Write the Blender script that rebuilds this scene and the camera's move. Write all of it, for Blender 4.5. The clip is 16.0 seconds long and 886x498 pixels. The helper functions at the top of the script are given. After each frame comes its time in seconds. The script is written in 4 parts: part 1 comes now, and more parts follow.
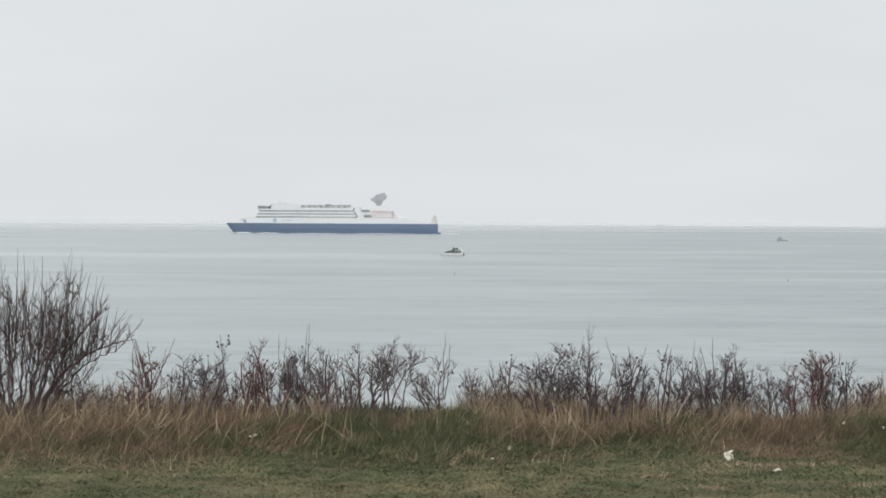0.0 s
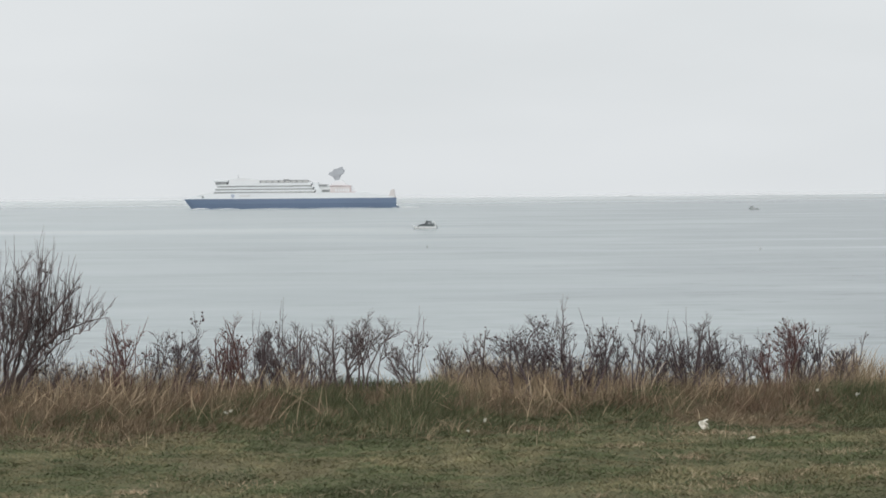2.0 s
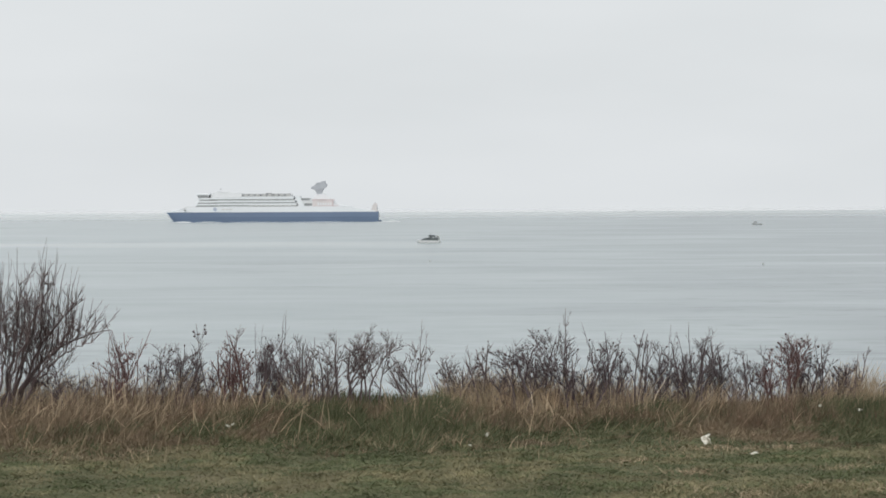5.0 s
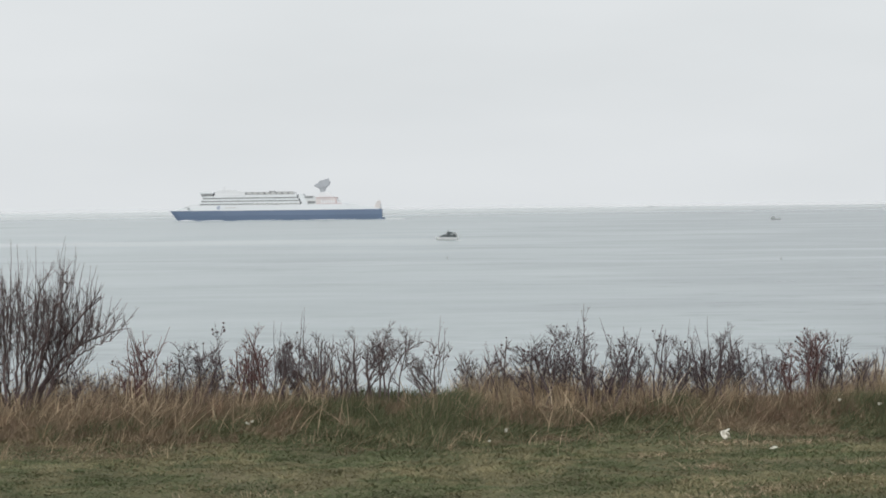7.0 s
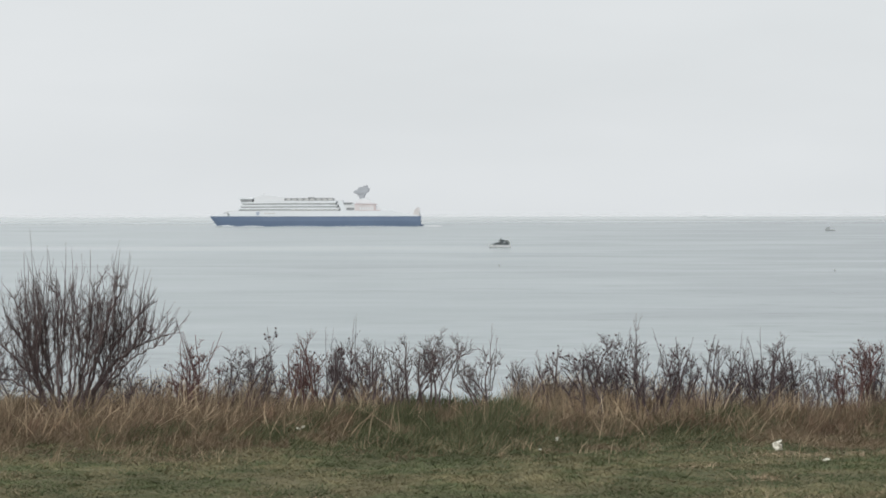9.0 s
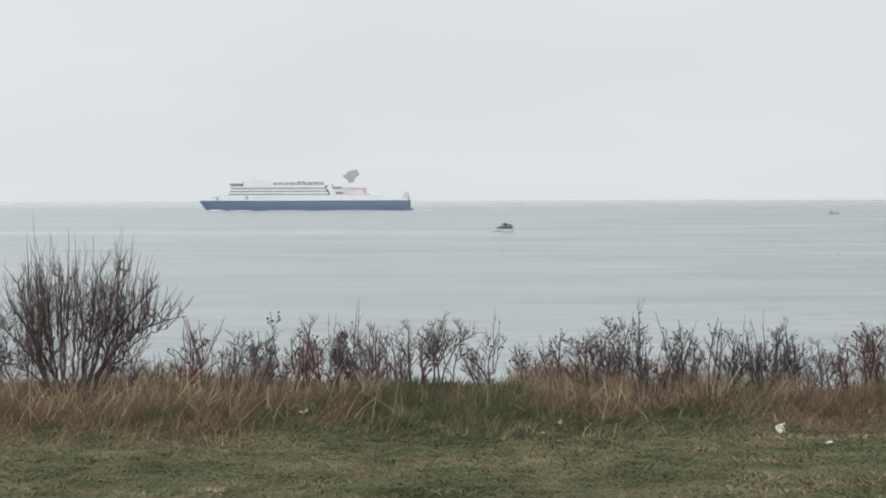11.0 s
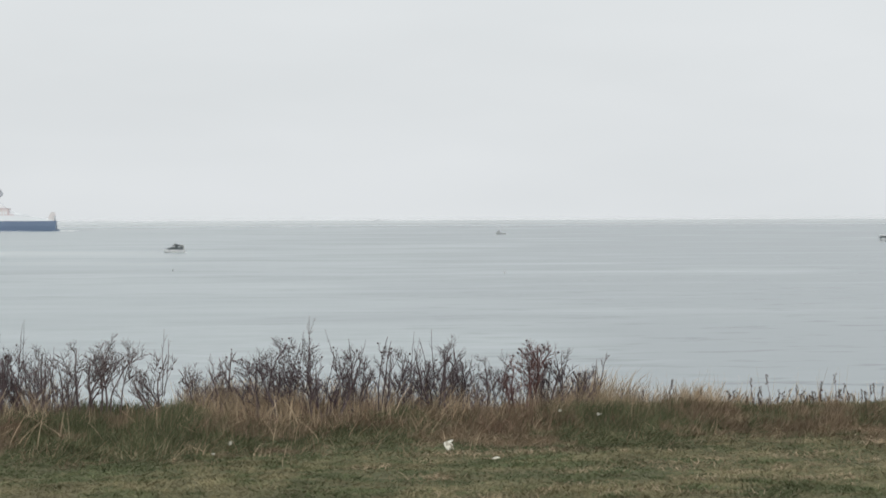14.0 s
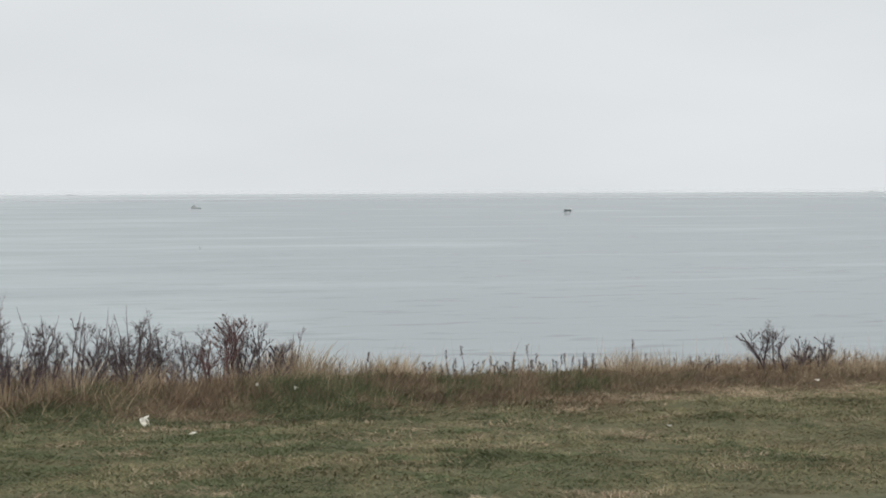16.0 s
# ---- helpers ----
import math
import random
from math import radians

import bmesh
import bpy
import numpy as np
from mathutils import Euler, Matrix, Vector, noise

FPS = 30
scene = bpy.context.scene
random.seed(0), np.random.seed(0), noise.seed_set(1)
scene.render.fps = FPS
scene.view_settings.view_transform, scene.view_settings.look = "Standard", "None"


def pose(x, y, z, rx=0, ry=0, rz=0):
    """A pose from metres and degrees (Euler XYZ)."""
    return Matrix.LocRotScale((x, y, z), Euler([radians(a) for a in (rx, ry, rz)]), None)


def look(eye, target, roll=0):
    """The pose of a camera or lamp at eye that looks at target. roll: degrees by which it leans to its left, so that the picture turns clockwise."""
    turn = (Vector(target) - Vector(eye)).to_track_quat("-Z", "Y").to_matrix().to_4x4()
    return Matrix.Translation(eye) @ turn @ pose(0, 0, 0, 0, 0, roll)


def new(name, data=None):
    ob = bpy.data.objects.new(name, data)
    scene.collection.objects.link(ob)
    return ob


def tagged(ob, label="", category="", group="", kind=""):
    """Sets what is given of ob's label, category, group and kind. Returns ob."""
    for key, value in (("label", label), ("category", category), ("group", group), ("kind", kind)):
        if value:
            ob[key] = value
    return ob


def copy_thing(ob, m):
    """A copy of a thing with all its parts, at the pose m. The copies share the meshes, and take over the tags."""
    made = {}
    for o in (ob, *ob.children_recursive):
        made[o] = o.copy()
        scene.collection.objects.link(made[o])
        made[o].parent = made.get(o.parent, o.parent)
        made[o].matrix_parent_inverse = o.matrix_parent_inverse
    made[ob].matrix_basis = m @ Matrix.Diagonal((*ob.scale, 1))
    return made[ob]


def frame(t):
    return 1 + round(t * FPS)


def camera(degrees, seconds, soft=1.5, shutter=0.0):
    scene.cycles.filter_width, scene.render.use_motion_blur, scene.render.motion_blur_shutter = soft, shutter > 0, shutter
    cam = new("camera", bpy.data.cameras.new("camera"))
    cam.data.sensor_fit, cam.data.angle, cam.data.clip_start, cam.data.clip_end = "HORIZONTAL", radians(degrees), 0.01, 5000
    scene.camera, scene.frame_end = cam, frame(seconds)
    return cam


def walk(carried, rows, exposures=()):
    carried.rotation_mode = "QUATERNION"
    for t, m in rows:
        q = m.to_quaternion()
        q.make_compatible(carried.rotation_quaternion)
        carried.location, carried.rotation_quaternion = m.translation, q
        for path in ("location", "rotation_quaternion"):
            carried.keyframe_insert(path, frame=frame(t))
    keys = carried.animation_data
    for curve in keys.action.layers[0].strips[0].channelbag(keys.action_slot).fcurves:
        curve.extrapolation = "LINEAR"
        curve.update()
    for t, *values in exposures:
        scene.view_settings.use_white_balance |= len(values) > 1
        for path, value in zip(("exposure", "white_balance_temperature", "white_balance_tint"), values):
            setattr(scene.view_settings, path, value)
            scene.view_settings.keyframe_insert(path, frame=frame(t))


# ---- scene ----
cam = camera(25.36, 16.0, soft=1.8, shutter=0.5)


def aim(x, z, yaw, pitch, roll):
    """A hand-held pose: yaw to the right, pitch up and roll clockwise, in degrees."""
    return pose(x, 0, z, 90 + pitch, 0, -yaw) @ pose(0, 0, 0, 0, 0, -roll)


walk(cam, [
    (0, aim(0.006, 1.705, -0.202, -0.841, -0.273)),
    (0.5, aim(0.003, 1.707, -0.226, -1.113, 0.070)),
    (1, aim(0.003, 1.704, -0.078, -1.084, 0.394)),
    (1.5, aim(0.003, 1.707, 0.353, -1.418, 0.485)),
    (2, aim(0.004, 1.706, 0.592, -1.624, 0.527)),
    (2.5, aim(0.006, 1.706, 0.553, -1.515, 0.545)),
    (3, aim(0.008, 1.705, 0.509, -1.259, 0.451)),
    (3.5, aim(0.002, 1.705, 0.575, -1.187, 0.219)),
    (6, aim(0.005, 1.702, 0.347, -1.302, 0.511)),
    (6.5, aim(0.003, 1.700, 0.240, -1.370, 0.667)),
    (7, aim(-0.000, 1.700, 0.005, -1.300, 0.667)),
    (7.5, aim(0.002, 1.699, -0.359, -1.262, 0.789)),
    (8, aim(0.001, 1.698, -0.627, -1.214, 0.552)),
    (8.5, aim(-0.004, 1.698, -1.331, -1.067, 0.191)),
    (10.8, aim(-0.003, 1.697, -1.697, -1.314, 0.048)),
    (11, aim(-0.002, 1.695, -1.600, -1.537, 0.215)),
    (11.5, aim(0.002, 1.696, -0.116, -1.634, 0.279)),
    (11.7, aim(0.002, 1.695, 1.061, -1.269, -0.563)),
    (12, aim(0.003, 1.693, 4.321, -1.097, -0.778)),
    (12.2, aim(0.005, 1.693, 5.958, -0.490, -0.802)),
    (12.5, aim(0.009, 1.694, 7.542, -0.585, -0.390)),
    (12.7, aim(0.009, 1.694, 8.018, -0.344, -0.080)),
    (13, aim(0.008, 1.694, 8.403, -0.546, 0.129)),
    (13.5, aim(0.005, 1.694, 8.169, -0.754, 0.251)),
    (14, aim(0.006, 1.691, 7.955, -0.974, 0.213)),
    (14.5, aim(0.011, 1.689, 9.270, -0.542, -0.494)),
    (14.7, aim(0.010, 1.687, 10.034, -0.506, -0.044)),
    (15, aim(0.007, 1.685, 10.620, -0.929, 0.278)),
    (15.5, aim(0.002, 1.688, 14.779, -1.106, 0.386)),
    (15.7, aim(0.001, 1.688, 16.001, -1.492, 0.309)),
    (16, aim(-0.001, 1.686, 16.793, -1.757, 0.249)),
])

# ---- light of an overcast day ----
world = bpy.data.worlds.new("overcast_sky")
scene.world = world
world.use_nodes = True
wn, wl = world.node_tree.nodes, world.node_tree.links
wn.clear()
w_out = wn.new("ShaderNodeOutputWorld")
w_bg = wn.new("ShaderNodeBackground")
w_sky = wn.new("ShaderNodeTexSky")
w_sky.sky_type, w_sky.sun_disc = "NISHITA", False
w_sky.sun_elevation, w_sky.sun_rotation = radians(33), radians(200)
w_sky.air_density, w_sky.dust_density = 1.5, 5.0
w_scale = wn.new("ShaderNodeMix")
w_scale.data_type, w_scale.blend_type = "RGBA", "MULTIPLY"
w_scale.inputs[0].default_value = 1.0
w_scale.inputs[7].default_value = (0.10, 0.10, 0.10, 1)
w_coord = wn.new("ShaderNodeTexCoord")
w_map = wn.new("ShaderNodeMapping")
w_map.inputs["Scale"].default_value = (1.0, 1.0, 4.0)
w_noise = wn.new("ShaderNodeTexNoise")
w_noise.inputs["Scale"].default_value, w_noise.inputs["Detail"].default_value = 2.6, 4.0
w_ramp = wn.new("ShaderNodeValToRGB")
w_ramp.color_ramp.elements[0].position, w_ramp.color_ramp.elements[1].position = 0.30, 0.72
w_ramp.color_ramp.elements[0].color = (0.712, 0.744, 0.764, 1)
w_ramp.color_ramp.elements[1].color = (0.798, 0.826, 0.848, 1)
w_mix = wn.new("ShaderNodeMix")
w_mix.data_type = "RGBA"
w_mix.inputs[0].default_value = 0.96
wl.new(w_sky.outputs[0], w_scale.inputs[6])
wl.new(w_coord.outputs["Generated"], w_map.inputs[0])
wl.new(w_map.outputs[0], w_noise.inputs["Vector"])
wl.new(w_noise.outputs["Fac"], w_ramp.inputs[0])
wl.new(w_scale.outputs[2], w_mix.inputs[6])
wl.new(w_ramp.outputs[0], w_mix.inputs[7])
wl.new(w_mix.outputs[2], w_bg.inputs[0])
wl.new(w_bg.outputs[0], w_out.inputs[0])

sun_data = bpy.data.lights.new("sun", "SUN")
sun_data.energy, sun_data.angle, sun_data.color = 1.15, radians(25), (1.0, 0.97, 0.93)
sun = new("sun", sun_data)
sun.matrix_world = look((-25, -70, 48), (0, 0, 0))

SEA_Z = -10.5


# ---- materials ----
class Nodes:
    """A principled material with short ways to add noise and colour ramps."""

    def __init__(self, name, rough=0.8, metal=0.0, spec=0.5):
        self.mat = bpy.data.materials.new(name)
        self.mat.use_nodes = True
        self.n, self.l = self.mat.node_tree.nodes, self.mat.node_tree.links
        self.b = self.n["Principled BSDF"]
        self.b.inputs["Roughness"].default_value = rough
        self.b.inputs["Metallic"].default_value = metal
        self.b.inputs["Specular IOR Level"].default_value = spec

    def position(self, scale=(1, 1, 1), local=False):
        m = self.n.new("ShaderNodeMapping")
        m.inputs["Scale"].default_value = scale
        if local:
            self.l.new(self.n.new("ShaderNodeTexCoord").outputs["Object"], m.inputs[0])
        else:
            self.l.new(self.n.new("ShaderNodeNewGeometry").outputs["Position"], m.inputs[0])
        return m.outputs[0]

    def noise(self, vec, scale, detail=4.0, rough=0.55):
        t = self.n.new("ShaderNodeTexNoise")
        t.inputs["Scale"].default_value, t.inputs["Detail"].default_value = scale, detail
        t.inputs["Roughness"].default_value = rough
        self.l.new(vec, t.inputs["Vector"])
        return t.outputs["Fac"]

    def ramp(self, fac, *stops):
        r = self.n.new("ShaderNodeValToRGB")
        e = r.color_ramp.elements
        while len(e) < len(stops):
            e.new(0.5)
        for k, (p, c) in zip(e, stops):
            k.position, k.color = p, (*c, 1)
        self.l.new(fac, r.inputs[0])
        return r.outputs[0]

    def mix(self, fac, a, b, kind="MIX"):
        m = self.n.new("ShaderNodeMix")
        m.data_type, m.blend_type = "RGBA", kind
        for value, socket in ((fac, m.inputs[0]), (a, m.inputs[6]), (b, m.inputs[7])):
            if isinstance(value, bpy.types.NodeSocket):
                self.l.new(value, socket)
            elif isinstance(value, tuple):
                socket.default_value = (*value, 1)
            else:
                socket.default_value = value
        return m.outputs[2]

    def island(self):
        return self.n.new("ShaderNodeNewGeometry").outputs["Random Per Island"]

    def colour(self, socket):
        self.l.new(socket, self.b.inputs["Base Color"])
        return self

    def bump(self, fac, strength, distance):
        p = self.n.new("ShaderNodeBump")
        p.inputs["Strength"].default_value, p.inputs["Distance"].default_value = strength, distance
        self.l.new(fac, p.inputs["Height"])
        self.l.new(p.outputs[0], self.b.inputs["Normal"])
        return self


def worn(name, base, rough=0.6, vary=0.18, scale=1.0, metal=0.0, local=True):
    """A painted or plain surface with stains at two scales."""
    m = Nodes(name, rough, metal)
    v = m.position(local=local)
    big = m.noise(v, 0.6 * scale, 3)
    fine = m.noise(v, 7.0 * scale, 5)
    dark = tuple(c * (1 - vary) for c in base)
    light = tuple(min(1, c * (1 + vary * 0.5)) for c in base)
    c = m.ramp(big, (0.3, dark), (0.7, light))
    c = m.mix(0.25, c, m.ramp(fine, (0.35, dark), (0.65, light)))
    return m.colour(c).bump(fine, 0.15, 0.01 / scale).mat


def grassy(name, stops, dry_stops, scale, low, high, dryness=((-6, 0.0), (11, 0.0)), rough=0.8, tone=0.35):
    """Blades: each takes its own tone, and in patches of the ground the dry tones win."""
    m = Nodes(name, rough, 0.0, 0.2)
    fresh, dry = m.ramp(m.island(), *stops), m.ramp(m.island(), *dry_stops)
    v = m.position((1, 1, 0.0))
    p = m.mix(0.45, m.noise(v, scale, 3), m.noise(v, scale * 4.5, 3))
    x = m.n.new("ShaderNodeSeparateXYZ")
    m.l.new(m.n.new("ShaderNodeNewGeometry").outputs["Position"], x.inputs[0])
    along = m.n.new("ShaderNodeMapRange")
    along.inputs[1].default_value, along.inputs[2].default_value = -6, 11
    m.l.new(x.outputs[0], along.inputs[0])
    bias = m.ramp(along.outputs[0], *[((px + 6) / 17, (0.5 + v, 0.5 + v, 0.5 + v)) for px, v in dryness])
    k = m.n.new("ShaderNodeMath")
    k.operation = "ADD"
    m.l.new(bias, k.inputs[0])
    m.l.new(p, k.inputs[1])
    f = m.ramp(k.outputs[0], (low + 0.5, (0, 0, 0)), (high + 0.5, (1, 1, 1)))
    c = m.mix(f, fresh, dry)
    shade = m.ramp(m.noise(v, scale * 1.9 + 0.3, 4), (0.3, (1 - tone, 1 - tone, 1 - tone)), (0.7, (1 + tone, 1 + tone, 1 + tone)))
    c = m.mix(1.0, c, shade, "MULTIPLY")
    spots = m.ramp(m.noise(v, 5.5, 3), (0.32, (0.84, 0.86, 0.86)), (0.68, (1.16, 1.13, 1.12)))
    c = m.mix(1.0, c, spots, "MULTIPLY")
    return m.colour(c).mat


def sea_material():
    m = Nodes("sea_water", 0.26, 0.0, 0.5)
    m.b.inputs["IOR"].default_value = 1.333
    wide = m.noise(m.position((0.017, 0.015, 1)), 1.0, 2, 0.45)
    mid = m.noise(m.position((0.05, 0.07, 1)), 1.0, 2, 0.5)
    reach = m.n.new("ShaderNodeVectorMath")
    reach.operation = "LENGTH"
    m.l.new(m.position(), reach.inputs[0])

    def inshore(a, b, most):
        q = m.n.new("ShaderNodeMapRange")
        for i, value in enumerate((a, b, most, 0.0)):
            q.inputs[i + 1].default_value = value
        m.l.new(reach.outputs["Value"], q.inputs[0])
        return q.outputs[0]

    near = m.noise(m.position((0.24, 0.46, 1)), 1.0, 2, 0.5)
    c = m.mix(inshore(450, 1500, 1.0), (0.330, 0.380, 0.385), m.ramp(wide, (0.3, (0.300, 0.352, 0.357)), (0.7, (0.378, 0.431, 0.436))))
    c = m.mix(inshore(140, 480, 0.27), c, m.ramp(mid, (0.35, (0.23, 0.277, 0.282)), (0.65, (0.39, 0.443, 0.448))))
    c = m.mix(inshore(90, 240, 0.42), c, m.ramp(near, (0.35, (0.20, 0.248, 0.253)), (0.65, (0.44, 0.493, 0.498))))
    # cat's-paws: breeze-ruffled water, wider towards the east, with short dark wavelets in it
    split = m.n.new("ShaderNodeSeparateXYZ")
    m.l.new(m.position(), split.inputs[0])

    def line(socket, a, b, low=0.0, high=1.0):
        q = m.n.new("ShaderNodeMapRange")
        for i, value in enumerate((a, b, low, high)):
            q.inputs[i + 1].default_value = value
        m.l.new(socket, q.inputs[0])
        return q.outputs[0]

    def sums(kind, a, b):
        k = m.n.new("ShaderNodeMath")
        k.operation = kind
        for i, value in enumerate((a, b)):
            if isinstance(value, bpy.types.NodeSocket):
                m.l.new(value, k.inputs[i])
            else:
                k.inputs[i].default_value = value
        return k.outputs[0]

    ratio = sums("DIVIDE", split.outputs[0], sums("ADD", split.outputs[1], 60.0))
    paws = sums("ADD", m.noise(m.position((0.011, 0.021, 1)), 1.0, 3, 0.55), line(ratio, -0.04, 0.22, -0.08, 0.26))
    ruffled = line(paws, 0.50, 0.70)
    # haze put into the water colour: paler to the west and farther out
    west_haze = sums("MULTIPLY", line(ratio, -0.24, -0.02, 0.45, 0.0), line(reach.outputs["Value"], 250.0, 900.0))
    c = m.mix(west_haze, c, (0.47, 0.52, 0.525))
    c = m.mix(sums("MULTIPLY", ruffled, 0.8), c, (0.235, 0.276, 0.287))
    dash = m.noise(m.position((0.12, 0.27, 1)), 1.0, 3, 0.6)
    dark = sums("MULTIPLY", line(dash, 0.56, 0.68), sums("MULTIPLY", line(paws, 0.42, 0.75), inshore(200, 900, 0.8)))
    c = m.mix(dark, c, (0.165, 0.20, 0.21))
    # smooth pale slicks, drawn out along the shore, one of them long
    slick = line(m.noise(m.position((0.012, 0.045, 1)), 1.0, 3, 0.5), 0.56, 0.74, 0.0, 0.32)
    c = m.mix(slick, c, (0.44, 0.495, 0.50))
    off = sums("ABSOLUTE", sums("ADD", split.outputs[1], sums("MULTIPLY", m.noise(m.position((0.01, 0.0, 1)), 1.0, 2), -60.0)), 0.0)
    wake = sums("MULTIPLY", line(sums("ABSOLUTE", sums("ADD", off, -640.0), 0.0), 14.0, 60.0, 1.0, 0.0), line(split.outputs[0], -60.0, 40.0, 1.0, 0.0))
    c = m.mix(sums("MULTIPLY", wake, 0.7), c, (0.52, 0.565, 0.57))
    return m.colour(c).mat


def ground_material():
    m = Nodes("lawn_soil", 0.95, 0.0, 0.2)
    v = m.position()
    c = m.ramp(m.noise(v, 1.1, 4), (0.34, (0.10, 0.112, 0.055)), (0.5, (0.13, 0.13, 0.07)), (0.66, (0.20, 0.17, 0.105)))
    c = m.mix(0.45, c, m.ramp(m.noise(v, 14.0, 5), (0.35, (0.08, 0.088, 0.045)), (0.65, (0.20, 0.18, 0.11))))
    return m.colour(c).bump(m.noise(v, 30.0, 5), 0.6, 0.02).mat


def bark_material(name, a, b, c3):
    m = Nodes(name, 0.85, 0.0, 0.3)
    c = m.ramp(m.noise(m.position(), 9.0, 4), (0.3, a), (0.5, b), (0.7, c3))
    c = m.mix(0.4, c, m.ramp(m.noise(m.position((1, 1, 0.3)), 120.0, 3), (0.35, a), (0.65, c3)))
    return m.colour(c).bump(m.noise(m.position(), 200.0, 3), 0.4, 0.002).mat


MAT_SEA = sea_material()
MAT_GROUND = ground_material()
MAT_BARK = bark_material("shrub_bark", (0.058, 0.043, 0.045), (0.10, 0.075, 0.078), (0.165, 0.13, 0.132))
MAT_BARK_RED = bark_material("red_shrub_bark", (0.075, 0.040, 0.038), (0.135, 0.070, 0.064), (0.20, 0.12, 0.11))
MAT_BARK_GREY = bark_material("grey_shrub_bark", (0.068, 0.050, 0.049), (0.125, 0.093, 0.090), (0.20, 0.155, 0.15))
MAT_HIP = worn("rose_hip_skin", (0.06, 0.026, 0.025), 0.5, 0.4, 40.0)
MAT_SEED = worn("dry_seed_head", (0.075, 0.045, 0.03), 0.9, 0.4, 40.0)
STRAW = ((0.0, (0.22, 0.17, 0.115)), (0.3, (0.42, 0.335, 0.225)), (0.55, (0.17, 0.13, 0.085)), (0.8, (0.56, 0.46, 0.32)), (1.0, (0.30, 0.235, 0.155)))
RUSSET = ((0.0, (0.28, 0.18, 0.12)), (0.5, (0.38, 0.26, 0.17)), (1.0, (0.22, 0.135, 0.092)))
OLIVE = ((0.0, (0.078, 0.094, 0.049)), (0.55, (0.104, 0.118, 0.063)), (0.85, (0.145, 0.145, 0.084)), (1.0, (0.26, 0.22, 0.14)))
THATCH = ((0.0, (0.17, 0.157, 0.088)), (0.6, (0.205, 0.188, 0.108)), (0.9, (0.24, 0.213, 0.128)), (1.0, (0.30, 0.26, 0.165)))
HAY = ((0.0, (0.17, 0.132, 0.09)), (0.5, (0.235, 0.18, 0.12)), (0.85, (0.15, 0.11, 0.08)), (1.0, (0.28, 0.22, 0.145)))
TURF = ((0.0, (0.102, 0.121, 0.060)), (0.6, (0.113, 0.131, 0.067)), (0.9, (0.126, 0.141, 0.075)), (1.0, (0.15, 0.15, 0.09)))
BARKS = ((0.0, (0.10, 0.066, 0.064)), (0.5, (0.15, 0.10, 0.095)), (1.0, (0.20, 0.15, 0.14)))
GOLD = ((0.0, (0.30, 0.22, 0.14)), (0.5, (0.44, 0.33, 0.215)), (0.8, (0.24, 0.17, 0.11)), (1.0, (0.52, 0.41, 0.28)))
SEDGE = ((0.0, (0.088, 0.112, 0.056)), (0.5, (0.098, 0.122, 0.061)), (1.0, (0.114, 0.132, 0.069)))
DUSK = ((0.0, (0.13, 0.085, 0.062)), (0.5, (0.215, 0.135, 0.098)), (0.8, (0.10, 0.072, 0.054)), (1.0, (0.30, 0.205, 0.145)))
PALE = ((0.0, (0.42, 0.32, 0.21)), (0.5, (0.54, 0.42, 0.29)), (1.0, (0.34, 0.25, 0.16)))
BLEACHED = ((0.0, (0.36, 0.28, 0.19)), (0.4, (0.54, 0.43, 0.30)), (0.6, (0.26, 0.195, 0.13)), (0.85, (0.62, 0.51, 0.37)), (1.0, (0.32, 0.235, 0.16)))
LEVEL = ((-6, 0.0), (11, 0.0))
MAT_STRAW = grassy("dead_grass", STRAW, RUSSET, 2.6, 0.50, 0.62, LEVEL, 0.8, 0.45)
MAT_GREEN = grassy("green_grass", OLIVE, HAY, 1.0, 0.48, 0.61, ((-6, 0.06), (-3, 0.08), (-0.9, -0.04), (0.1, -0.12), (1.6, 0.0), (3.6, -0.03), (6, 0.01), (7.2, 0.10), (8.2, 0.15), (11, 0.16)), 0.8, 0.25)
MAT_LAWN = grassy("lawn_grass", TURF, THATCH, 0.75, 0.42, 0.72, ((-6, -0.04), (0, -0.04), (4, -0.02), (6, 0.03), (8, 0.11), (11, 0.13)), 0.85, 0.42)
MAT_CLUMP = grassy("clump_grass", SEDGE, TURF, 1.6, 0.50, 0.66, LEVEL, 0.85, 0.3)
MAT_THATCH = grassy("lawn_thatch", THATCH, BLEACHED, 1.4, 0.42, 0.56, LEVEL, 0.85, 0.15)
MAT_BRAMBLE = grassy("dead_bramble", DUSK, HAY, 2.2, 0.44, 0.60, LEVEL, 0.85, 0.55)
MAT_HAY = grassy("golden_hay", GOLD, RUSSET, 2.2, 0.52, 0.66, LEVEL, 0.8, 0.35)
MAT_SHOOT = grassy("young_rose_bark", BARKS, BARKS, 1.1, 0.45, 0.6, LEVEL, 0.85, 0.2)
MAT_WISP = grassy("pale_wisps", PALE, STRAW, 1.1, 0.45, 0.6, LEVEL, 0.8, 0.15)
MAT_TUSSOCK = grassy("bleached_tussocks", BLEACHED, RUSSET, 1.3, 0.52, 0.66, LEVEL, 0.8, 0.3)
MAT_PAPER = worn("weathered_white_paper", (0.80, 0.77, 0.68), 0.8, 0.12, 30.0)
MAT_FADED = worn("faded_scrap", (0.46, 0.45, 0.37), 0.9, 0.3, 30.0)
# hull, glazing and funnel colours are lightened to carry the haze
MAT_HULL_BLUE = worn("hazed_blue_hull_paint", (0.145, 0.20, 0.30), 0.5, 0.06, 0.05)
MAT_SHIP_WHITE = worn("white_ship_paint", (0.80, 0.825, 0.845), 0.5, 0.05, 0.05)
